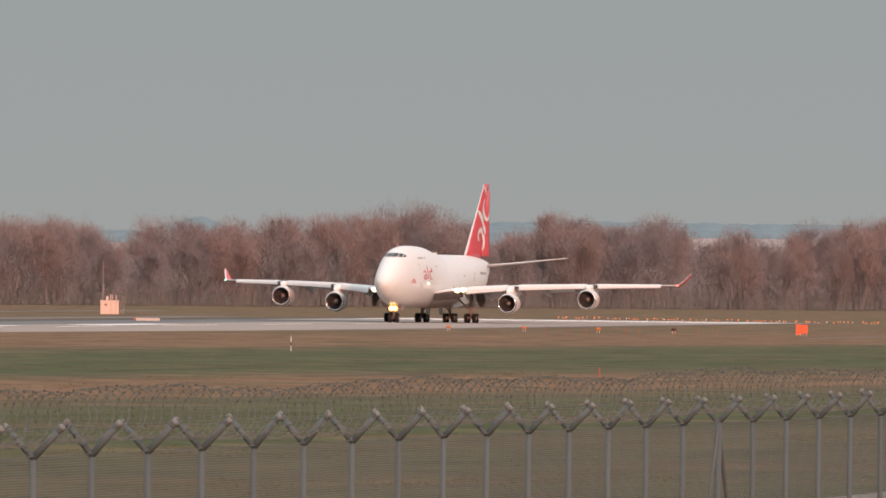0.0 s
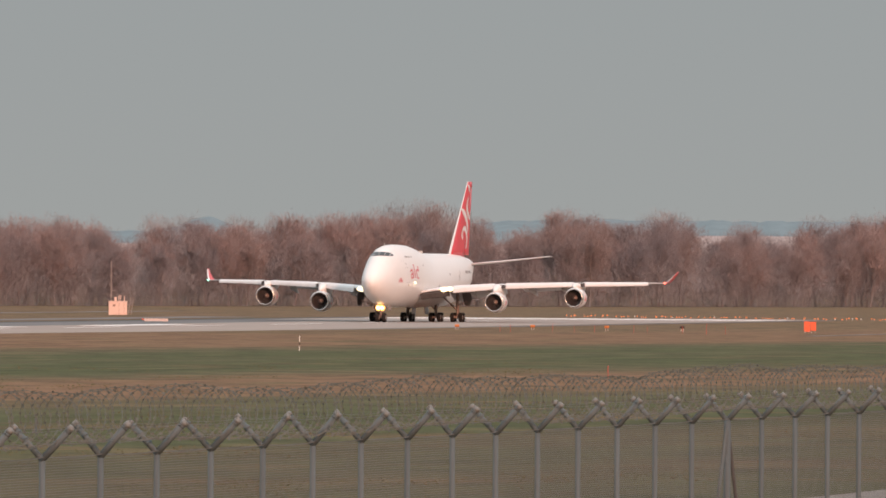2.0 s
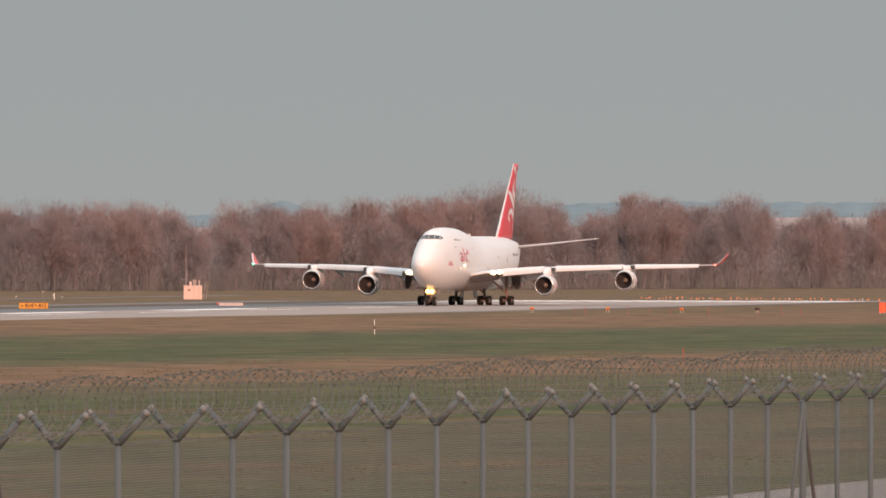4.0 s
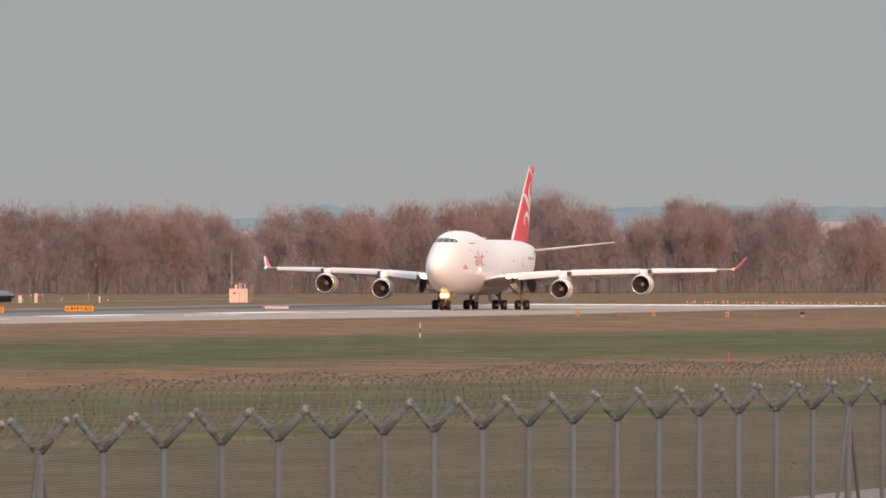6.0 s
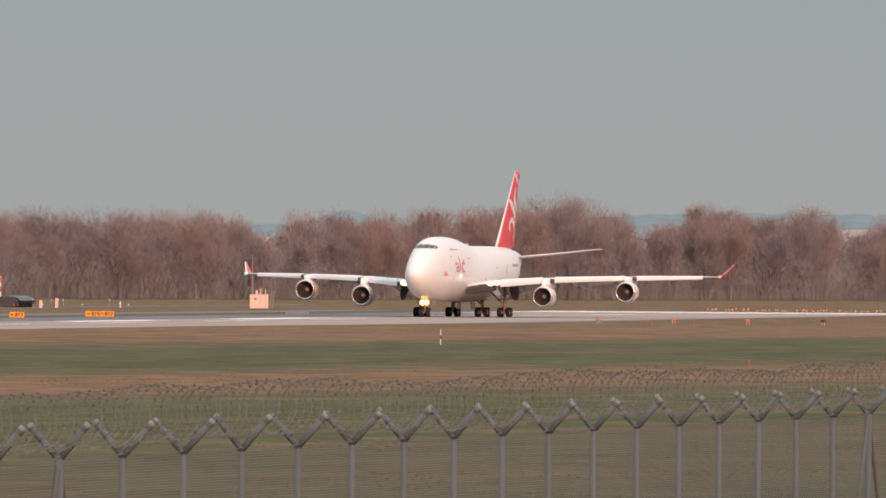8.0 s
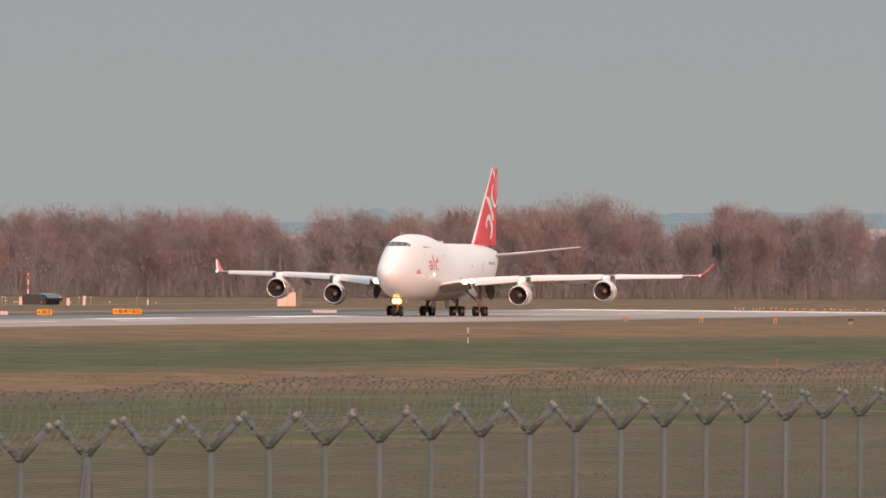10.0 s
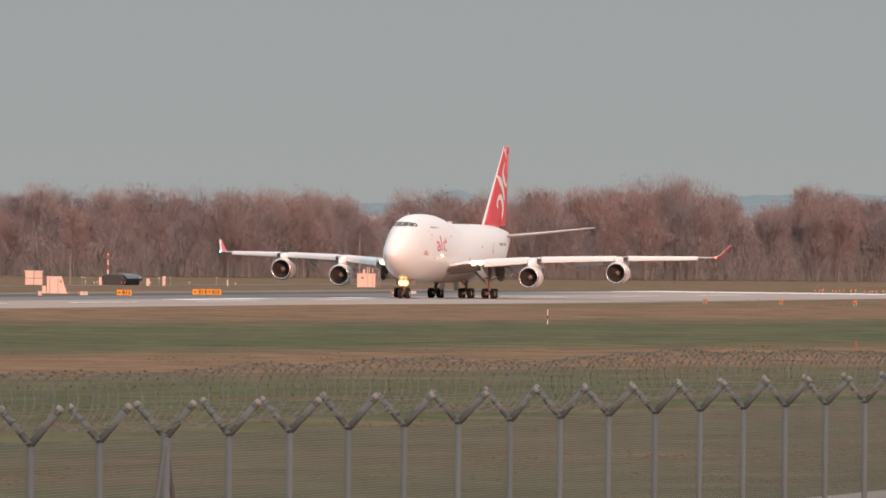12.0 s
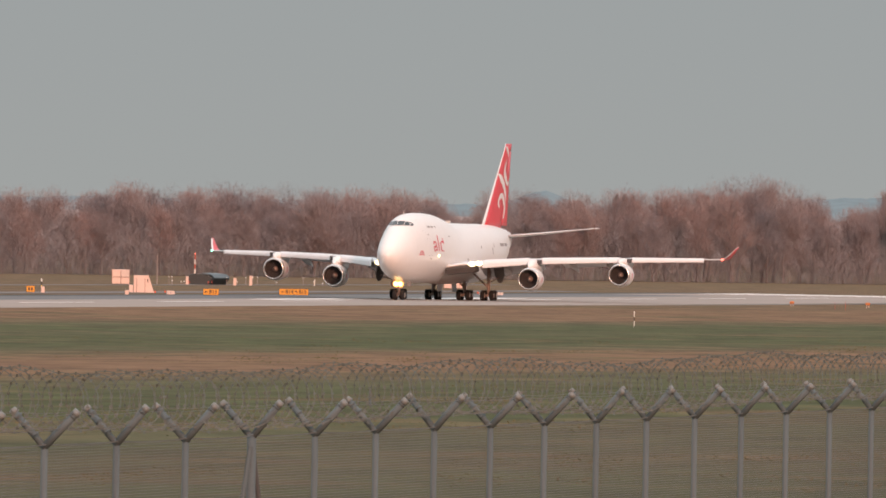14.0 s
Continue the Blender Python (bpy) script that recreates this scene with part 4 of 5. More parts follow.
# ---------------------------------------------------------------- woods
def limb(verts, faces, a, b, ra, rb, n=4):
    d = (b - a)
    q = d.to_track_quat("Z", "Y")
    base = len(verts)
    for p, r in ((a, ra), (b, rb)):
        for i in range(n):
            t = 2 * math.pi * i / n
            verts.append(p + q @ Vector((r * math.cos(t), r * math.sin(t), 0)))
    for i in range(n):
        j = (i + 1) % n
        faces.append((base + i, base + j, base + n + j, base + n + i))


def bare_tree(seed, high, wide, bushy=1.0):
    """Trunk with limbs, and a crown of fine bare twigs."""
    rnd = random.Random(seed)
    tv, tf, cv, cf = [], [], [], []

    heart = Vector((0, 0, high * 0.45))

    def blade(a, b, w):
        """A flat twig that turns its face outwards from the crown."""
        d = (b - a).normalized()
        out = (a - heart).normalized() + Vector((rnd.gauss(0, 0.6), rnd.gauss(0, 0.6), rnd.gauss(0, 0.6)))
        s = d.cross(out).normalized() * w
        i = len(cv)
        cv.extend((a - s, a + s, b))
        cf.append((i, i + 1, i + 2))

    def grow(p, d, length, r, level):
        mid = p + d * length * 0.5 + Vector((rnd.gauss(0, 1), rnd.gauss(0, 1), 0)) * length * 0.05
        end = p + d * length + Vector((rnd.gauss(0, 1), rnd.gauss(0, 1), 0)) * length * 0.06
        if level <= 2:
            limb(tv, tf, p, mid, r, r * 0.8, 5 if level == 0 else 4)
            limb(tv, tf, mid, end, r * 0.8, r * 0.55, 5 if level == 0 else 4)
        elif level == 3:
            limb(cv, cf, p, end, r, r * 0.4, 3)
        else:
            blade(p, end, r)
        if level == 4:
            for _ in range(round(6 * bushy)):
                s = p + (end - p) * rnd.uniform(0.1, 1)
                w = (d + Vector((rnd.gauss(0, 0.65), rnd.gauss(0, 0.65), rnd.gauss(0.55, 0.5)))).normalized()
                blade(s, s + w * rnd.uniform(0.5, 1.7), rnd.uniform(0.012, 0.024))
            return
        kids = (7, 5, 4, 4)[level]
        for i in range(kids):
            f = rnd.uniform(0.3, 1.0) if level else rnd.uniform(0.18, 1.0)
            s = p + (end - p) * f
            az = 2 * math.pi * (i + rnd.uniform(-0.3, 0.3)) / kids
            spread = rnd.uniform(0.4, 0.95) * (wide if level == 0 else 0.85)
            side = Vector((math.cos(az), math.sin(az), 0))
            if level:
                side = (side - d * side.dot(d))
                side = side.normalized() if side.length > 0.05 else Vector((1, 0, 0))
            w = (d * 1.0 + side * spread + Vector((0, 0, 0.22))).normalized()
            grow(s, w, length * rnd.uniform(0.45, 0.68) * (1.05 - 0.25 * f if level == 0 else 1), r * 0.5, level + 1)
        if level == 0:
            grow(end, (d + Vector((rnd.gauss(0, 0.12), rnd.gauss(0, 0.12), 0))).normalized(), length * 0.5, r * 0.5, 1)

    grow(Vector((0, 0, -0.2)), Vector((rnd.gauss(0, 0.03), rnd.gauss(0, 0.03), 1)).normalized(), high * 0.56, high * 0.014, 0)
    top = max(v.z for v in cv)
    k = high / top
    # the finest twigs fill the whole crown, thinning out towards its ragged rim
    for _ in range(round(5200 * bushy)):
        az, up = rnd.uniform(0, 6.283), rnd.uniform(-1, 1)
        ring = math.sqrt(1 - up * up)
        way = Vector((ring * math.cos(az), ring * math.sin(az), up))
        far = (0.80 + 0.26 * noise.noise(way * 1.7 + Vector((seed * 3.1, 0, 0)))) * min(1.12, rnd.random() ** 0.42 + abs(rnd.gauss(0, 0.07)))
        p = Vector((way.x * wide * 0.36 * top, way.y * wide * 0.36 * top, top * (0.56 + 0.50 * up))) - Vector((0, 0, top * 0.56))
        p = p * far + Vector((0, 0, top * 0.56))
        d = (way + Vector((rnd.gauss(0, 0.5), rnd.gauss(0, 0.5), rnd.gauss(0.7, 0.4)))).normalized()
        blade(p, p + d * rnd.uniform(0.35, 1.1), rnd.uniform(0.011, 0.021))
    out = []
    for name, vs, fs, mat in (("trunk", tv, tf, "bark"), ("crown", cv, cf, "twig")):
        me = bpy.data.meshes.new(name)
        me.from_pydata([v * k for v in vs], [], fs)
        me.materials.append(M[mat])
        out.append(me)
    return out


def fir_tree(seed, high):
    rnd = random.Random(seed)
    tv, tf, cv, cf = [], [], [], []
    limb(tv, tf, Vector((0, 0, -0.2)), Vector((0, 0, high)), high * 0.013, 0.02, 5)
    for i in range(900):
        f = rnd.random() ** 0.8
        z = high * (0.12 + 0.88 * f)
        r = (1 - f) * high * 0.075 * rnd.uniform(0.3, 1.05) + 0.1
        a = rnd.uniform(0, 6.283)
        p = Vector((r * math.cos(a), r * math.sin(a), z - r * 0.3))
        w = Vector((-math.sin(a), math.cos(a), 0)) * rnd.uniform(0.1, 0.28)
        i0 = len(cv)
        cv.extend((p * 0.98 + w, p - w, p + Vector((math.cos(a) * 0.45, math.sin(a) * 0.45, -0.28)), Vector((p.x * 0.4, p.y * 0.4, z + 0.25))))
        cf.extend(((i0, i0 + 1, i0 + 2), (i0, i0 + 1, i0 + 3)))
    out = []
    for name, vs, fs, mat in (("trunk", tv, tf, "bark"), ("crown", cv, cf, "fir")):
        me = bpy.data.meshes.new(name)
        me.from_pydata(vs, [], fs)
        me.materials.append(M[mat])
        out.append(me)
    return out


def make_tree(kind, meshes, m, label, category):
    t = thing(kind, m, label, category, "woods behind the runway")
    for me in meshes:
        ob = new(me.name.split(".")[0], me)
        ob.parent = t
    return t


EDGE_A, EDGE_B = Vector((-200, 2064, 0)), Vector((155, 2595, 0))     # the edge of the woods


# how high the canopy stands over the eye's level, by bearing (both in units of 1 / LENS)
LENS = 22732.0
CANOPY = ((-2200, 70), (-1393, 56), (-1357, 65), (-1338, 58), (-1255, 77), (-1233, 75), (-1214, 55), (-1156, 77), (-1014, 69), (-967, 78), (-948, 68), (-847, 75), (-702, 70), (-673, 77), (-633, 70),
          (-597, 44), (-576, 34), (-553, 65), (-496, 78), (-453, 78), (-417, 52), (-400, 65), (-353, 84), (-309, 74), (-166, 80), (-113, 97), (17, 98), (87, 50), (138, 60), (171, 84), (204, 95), (237, 94),
          (275, 70), (341, 74), (360, 87), (431, 75), (450, 50), (492, 49), (520, 77), (550, 49), (600, 52), (652, 82), (690, 64), (723, 86), (1400, 84))


def canopy(p, share=1.0):
    """Height of the tree tops at a place."""
    b = p.x / p.y * LENS
    for (x0, h0), (x1, h1) in zip(CANOPY, CANOPY[1:]):
        if x0 <= b <= x1:
            return (EYE[2] + share * (h0 + (h1 - h0) * (b - x0) / (x1 - x0)) * p.y / LENS)
    return 14.0


def make_woods():
    rnd = random.Random(11)
    sizes = (15, 14, 16, 13, 15, 12, 16, 14)
    kinds = [bare_tree(s, h, w, b) for s, h, w, b in ((1, 15, 0.75, 1.1), (2, 14, 0.9, 1.2), (3, 16, 0.6, 1.0), (4, 13, 1.0, 1.3), (5, 15, 0.8, 0.9), (6, 12, 1.05, 1.3), (7, 16, 0.7, 1.1), (8, 14, 0.85, 1.2))]
    edge = EDGE_B - EDGE_A
    way = edge.normalized()
    back = Vector((-way.y, way.x, 0))
    n = 58
    for row in range(5):
        for i in range(n):
            f = (i + rnd.uniform(-0.4, 0.4) + 0.5 * (row % 2)) / n
            p = EDGE_A + edge * f + back * (row * 6 + rnd.uniform(-2.5, 2.5))
            v = rnd.randrange(len(kinds))
            # a crown keeps below its neighbours' outline on either side
            want = min(canopy(p), canopy(p - Vector((2.2, 0, 0))) + 0.9, canopy(p + Vector((2.2, 0, 0))) + 0.9) * (rnd.uniform(0.78, 0.98) if row < 2 else rnd.uniform(1.02, 1.09))
            m = Matrix.Translation(p) @ pose(0, 0, 0, 0, 0, rnd.uniform(0, 360)) @ Matrix.Scale(want / sizes[v], 4)
            make_tree("tree", kinds[v], m, "bare winter broadleaf tree with reddish twigs", "tree")
    fir = fir_tree(3, 14.5)
    for b, d in ((-287, 22), (-300, 23), (-272, 24)):
        # where the bearing meets the edge of the woods
        q = Vector((b / LENS, 1, 0))
        edge_in = EDGE_A + back * d
        p = q * ((edge_in.x * way.y - edge_in.y * way.x) / (q.x * way.y - q.y * way.x))
        make_tree("fir_tree", fir, Matrix.Translation(p) @ pose(0, 0, 0, 0, 0, rnd.uniform(0, 360)) @ Matrix.Scale(canopy(p) * 1.01 / 14.5, 4), "dark green fir among bare trees", "tree")
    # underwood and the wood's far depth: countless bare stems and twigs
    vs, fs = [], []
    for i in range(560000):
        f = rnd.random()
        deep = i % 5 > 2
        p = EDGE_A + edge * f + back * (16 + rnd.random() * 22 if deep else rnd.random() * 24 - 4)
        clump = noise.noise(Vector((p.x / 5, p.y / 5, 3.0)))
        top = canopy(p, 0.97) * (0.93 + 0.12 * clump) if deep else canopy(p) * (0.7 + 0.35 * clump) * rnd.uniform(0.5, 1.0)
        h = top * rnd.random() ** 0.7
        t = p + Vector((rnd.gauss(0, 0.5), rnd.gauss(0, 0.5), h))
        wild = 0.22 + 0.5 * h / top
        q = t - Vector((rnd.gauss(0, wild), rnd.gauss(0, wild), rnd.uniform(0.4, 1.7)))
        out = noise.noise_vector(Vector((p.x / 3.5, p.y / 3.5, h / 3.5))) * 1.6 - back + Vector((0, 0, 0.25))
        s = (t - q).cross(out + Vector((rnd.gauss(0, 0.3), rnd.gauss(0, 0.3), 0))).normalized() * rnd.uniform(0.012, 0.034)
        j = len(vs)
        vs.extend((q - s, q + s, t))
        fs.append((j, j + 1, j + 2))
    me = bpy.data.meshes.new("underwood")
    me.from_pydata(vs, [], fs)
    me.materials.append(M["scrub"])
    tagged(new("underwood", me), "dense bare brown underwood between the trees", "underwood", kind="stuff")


make_woods()


def make_hills():
    """Far ridges, mostly hidden by the woods, and a pale field below them."""
    # haze on the far ridge is only in its material colour
    for name, y, mat, seed, lab in (("hill_far", 4800, "hill", 2.0, "distant wooded ridge with grey-blue haze put into its colour"), ("hill_near", 4450, "field", 9.0, "distant pale open field on a slope")):
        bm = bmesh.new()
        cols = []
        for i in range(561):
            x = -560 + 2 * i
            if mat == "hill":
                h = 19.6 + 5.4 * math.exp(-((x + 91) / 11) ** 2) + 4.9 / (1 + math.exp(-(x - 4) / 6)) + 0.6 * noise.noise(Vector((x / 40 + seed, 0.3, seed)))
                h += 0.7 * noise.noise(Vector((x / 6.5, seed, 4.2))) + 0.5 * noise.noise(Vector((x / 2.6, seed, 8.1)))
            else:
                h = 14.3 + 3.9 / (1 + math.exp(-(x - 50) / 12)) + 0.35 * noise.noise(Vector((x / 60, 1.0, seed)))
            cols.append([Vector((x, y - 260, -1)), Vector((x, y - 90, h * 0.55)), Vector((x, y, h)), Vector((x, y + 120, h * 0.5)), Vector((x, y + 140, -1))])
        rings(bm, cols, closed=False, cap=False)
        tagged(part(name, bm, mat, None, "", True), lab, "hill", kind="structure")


make_hills()


# ---------------------------------------------------------------- tufts of withered grass
def tuft_material():
    m = bpy.data.materials.new("withered_grass_blades")
    m.use_nodes = True
    n, l = m.node_tree.nodes, m.node_tree.links
    b = n["Principled BSDF"]
    b.inputs["Roughness"].default_value, b.inputs["Specular IOR Level"].default_value = 0.9, 0.1
    geo = n.new("ShaderNodeNewGeometry")
    ramp = n.new("ShaderNodeValToRGB")
    e = ramp.color_ramp.elements
    e[0].position, e[0].color = 0.0, (0.085, 0.092, 0.046, 1)
    e[1].position, e[1].color = 1.0, (0.165, 0.135, 0.080, 1)
    for where, col in ((0.4, (0.105, 0.108, 0.054, 1)), (0.7, (0.125, 0.115, 0.064, 1)), (0.88, (0.150, 0.118, 0.074, 1))):
        e.new(where).color = col
    l.new(geo.outputs["Random Per Island"], ramp.inputs[0])
    l.new(ramp.outputs[0], b.inputs["Base Color"])
    return m


M["tuft"] = tuft_material()


def make_tufts():
    """Ragged tufts over the rough meadow beyond the fence."""
    rnd = random.Random(31)
    vs, fs = [], []
    for i in range(60000):
        y = 385 + 680 * rnd.random() ** 1.6
        x = rnd.uniform(-0.062, 0.045) * y
        thick = noise.noise(Vector((x / 9, y / 34, 0.7))) + 0.6 * noise.noise(Vector((x / 2.5, y / 12, 5.0)))
        if rnd.random() > 0.1 + 1.1 * thick:
            continue
        h = rnd.uniform(0.02, 0.06) * (1 + max(0, thick))
        w = rnd.uniform(0.02, 0.07)
        a = rnd.uniform(-0.6, 0.6)
        s = Vector((math.cos(a), math.sin(a), 0)) * w
        p = Vector((x, y, -0.02))
        j = len(vs)
        lean = rnd.gauss(0, 0.06)
        vs.extend((p - s, p + s, p + s * 0.9 + Vector((lean, 0, h * rnd.uniform(0.5, 1))), p + Vector((lean, 0, h * 0.55)), p - s * 0.9 + Vector((lean, 0, h))))
        fs.extend(((j, j + 1, j + 2, j + 3), (j, j + 3, j + 4)))
    me = bpy.data.meshes.new("withered_grass")
    me.from_pydata(vs, [], fs)
    me.materials.append(M["tuft"])
    tagged(new("withered_grass", me), "ragged tufts of withered olive and straw grass", "grass", kind="stuff")


make_tufts()

# ---------------------------------------------------------------- airfield furniture
def lettering(name, words, size, parent, mat, m, label=""):
    cu = bpy.data.curves.new(name, "FONT")
    cu.body, cu.size, cu.align_x, cu.align_y, cu.extrude, cu.offset = words, size, "CENTER", "CENTER", 0.006, size * 0.022
    tmp = bpy.data.objects.new(name, cu)
    me = bpy.data.meshes.new_from_object(tmp)
    bpy.data.objects.remove(tmp)
    me.materials.clear()
    me.materials.append(M[mat])
    ob = new(name, me)
    ob.parent = parent
    ob.matrix_local = m
    if label:
        ob["label"] = label
    return ob


def arrow(parent, x, z, turn, size, y):
    bm = bmesh.new()
    m = Matrix.Translation((x, y, z)) @ Matrix.Rotation(radians(turn), 4, "Y")
    box(bm, 0.05 * size, 0, 0, 0.75 * size, 0.012, 0.2 * size, 0, m)
    for a in (40, -40):
        box(bm, 0.16 * size, 0, 0, 0.5 * size, 0.012, 0.2 * size, 0, m @ Matrix.Translation((-0.42 * size, 0, 0)) @ Matrix.Rotation(radians(a), 4, "Y"))
    return part("arrow", bm, "black", parent, "black arrow")


def guidance_sign(x, y, wide, fields, label):
    """A low lit sign box on two feet; fields: word, middle, arrow's place and turn."""
    t = thing("guidance_sign", facing(x, y), label, "airfield sign", "yellow guidance signs")
    part("case", boxed(0, 0.12, 0.50, wide + 0.06, 0.24, 0.78, 0.02), "black", t, "dark sign case")
    face = part("face", boxed(0, -0.012, 0.50, wide, 0.02, 0.70, 0.004), "yellow", t, "amber sign face")
    for word, cx, ax, turn in fields:
        if word:
            lettering("word", word, 0.62, face, "black", Matrix.Translation((cx, -0.03, 0.50)) @ pose(0, 0, 0, 90, 0, 0), "black lettering")
        if ax is not None:
            arrow(face, ax, 0.50, turn, 0.40, -0.03)
    if len(fields) > 1:
        part("divider", boxed(0, -0.03, 0.50, 0.04, 0.012, 0.66), "black", face, "black dividing line")
    for k in (-0.35, 0.35):
        part("foot", boxed(k * wide, 0.12, 0.06, 0.08, 0.08, 0.14), "mast", t)
    return t


guidance_sign(-68.8, 1540, 1.82, (("B13", 0.25, -0.55, 0),), "amber sign with black arrow and B13 beside runway")
guidance_sign(-60.35, 1579, 3.55, (("B14", -0.55, -1.35, 0), ("B15", 1.1, 0.35, 45)), "amber sign with arrows, B14 and B15")
t = guidance_sign(-90.3, 1537, 0.95, (("", 0, None, 0),), "small dark-framed amber sign beside taxiway")
for k in (-0.18, 0.14):
    part("marking_bar", boxed(k, -0.03, 0.5, 0.2, 0.012, 0.38), "black", t, "dark unreadable marking")


def cabin():
    t = thing("equipment_cabin", facing(-48.9, 1894), "small cream equipment cabin with mast on its roof", "cabin")
    body = part("body", boxed(0, 1.1, 0.99, 2.72, 2.2, 1.98, 0.04), "cabin", t, "cream painted cabin walls")
    part("roof", boxed(0, 1.1, 2.02, 2.86, 2.34, 0.09, 0.02), "concrete", t, "flat pale roof slab")
    part("door", boxed(0.55, -0.012, 0.95, 0.72, 0.03, 1.72, 0.01), "cabin", body, "cabin door")
    for x in (0.17, 0.93):
        part("door_frame", boxed(x, -0.02, 0.95, 0.04, 0.03, 1.76), "cabin_dark", body)
    part("vent", boxed(-0.55, -0.02, 1.4, 0.4, 0.03, 0.3, 0.01), "cabin_dark", body, "small vent grille")
    part("roof_box", boxed(-0.35, 0.8, 2.35, 0.34, 0.4, 0.58, 0.03), "cabin", t, "small roof housing")
    for x, h in ((0.15, 0.9), (0.42, 0.85), (0.95, 0.75)):
        b = bmesh.new()
        rod(b, (x, 0.6, 2.05), (x, 0.6, 2.05 + h), 0.06)
        part("stub_post", b, "cabin", t)
    b = bmesh.new()
    rod(b, (-1.0, 0.4, 2.0), (-1.0, 0.4, 8.0), 0.085, 0.045)
    part("mast", b, "mast", t, "thin steel mast")
    b = bmesh.new()
    rod(b, (-1.5, 0.4, 2.95), (-0.7, 0.4, 2.85), 0.04)
    rod(b, (-1.55, 0.4, 2.9), (-1.7, 0.4, 3.15), 0.05)
    rod(b, (-1.05, 0.4, 3.6), (-0.4, 0.4, 3.65), 0.035)
    part("side_arm", b, "mast", t, "small side arms on the mast")
    for x in (1.5, 1.95):
        b = bmesh.new()
        rod(b, (x, 0.5, 0.05), (x + 0.42, 0.5, 2.75), 0.045)
        part("ladder_rail", b, "mast", t, "leaning ladder rail")
    for k in range(7):
        b = bmesh.new()
        rod(b, (1.53 + 0.058 * k, 0.5, 0.35 + 0.36 * k), (1.98 + 0.058 * k, 0.5, 0.35 + 0.36 * k), 0.025, n=6)
        part("rung", b, "mast", t)


def barrier(x, y, wide, high, label):
    t = thing("barrier", facing(x, y), label, "barrier", "low white barriers")
    n = max(2, round(wide / 0.42))
    for i in range(n):
        w = wide / n
        part("block", boxed(-wide / 2 + w * (i + 0.5), 0.2, high / 2, w * 0.9, 0.4, high * (0.96 if i % 2 else 1.0), 0.04), "concrete", t, "white concrete block")
    part("base", boxed(0, 0.2, 0.06, wide * 1.02, 0.46, 0.12, 0.02), "concrete", t)
    part("end_lamp", boxed(-wide / 2 - 0.18, 0.2, high * 0.75, 0.2, 0.25, 0.24, 0.05), "orange", t, "orange end marker")


def shed():
    """Pale container with four framed panels on its front."""
    t = thing("container", facing(-94.35, 1824), "pale container with four framed front panels", "container")
    part("body", boxed(0, 1.2, 1.05, 2.6, 2.4, 1.96, 0.03), "cabin", t)
    for i, x in enumerate((-0.62, 0.62)):
        for z in (0.55, 1.52):
            part("panel", boxed(x, -0.02, z, 1.16, 0.05, 0.88, 0.02), "cabin" if (i, z) != (1, 1.52) else "concrete", t, "framed pale panel")
    for x in (-1.26, 0.0, 1.26):
        part("upright", boxed(x, -0.05, 1.04, 0.08, 0.06, 2.0, 0.01), "cabin_dark", t, "darker frame bar")
    part("cross_bar", boxed(0, -0.055, 1.04, 2.44, 0.05, 0.08, 0.01), "cabin_dark", t, "darker frame bar")
    part("roof", boxed(0, 1.2, 2.07, 2.72, 2.5, 0.1, 0.02), "concrete", t)
    for x in (-1.1, 1.1):
        part("skid", boxed(x, 1.2, 0.04, 0.16, 2.3, 0.1), "cabin_dark", t)


def ramp_hut():
    """Cream hut with one slanting side, close behind the runway."""
    t = thing("hut", facing(-79.3, 1588), "cream hut with one slanting side beside the taxiway", "hut")
    b = bmesh.new()
    rings(b, [[Vector((-1.22, y, 0)), Vector((1.32, y, 0)), Vector((0.62, y, 2.12)), Vector((-1.22, y, 2.12))] for y in (0, 1.8)])
    part("body", b, "cabin", t, "cream walls")
    part("roof_edge", boxed(-0.3, 0.9, 2.15, 1.9, 1.86, 0.07, 0.015), "concrete", t)
    part("door", boxed(-0.35, -0.02, 0.92, 0.95, 0.04, 1.8, 0.01), "cabin", t, "pale door")
    for x in (-0.86, 0.16):
        part("door_frame", boxed(x, -0.03, 0.95, 0.06, 0.05, 1.9), "cabin_dark", t)
    part("side_box", boxed(-1.55, 0.5, 0.5, 0.5, 0.9, 1.0, 0.04), "cabin", t, "low side housing")
    part("window", boxed(0.5, -0.012, 1.55, 0.12, 0.03, 0.35), "glass", t, "narrow dark opening")
    part("ramp_light", boxed(1.45, 0.2, 0.16, 0.22, 0.2, 0.24, 0.04), "orange", t, "orange lamp at the foot")


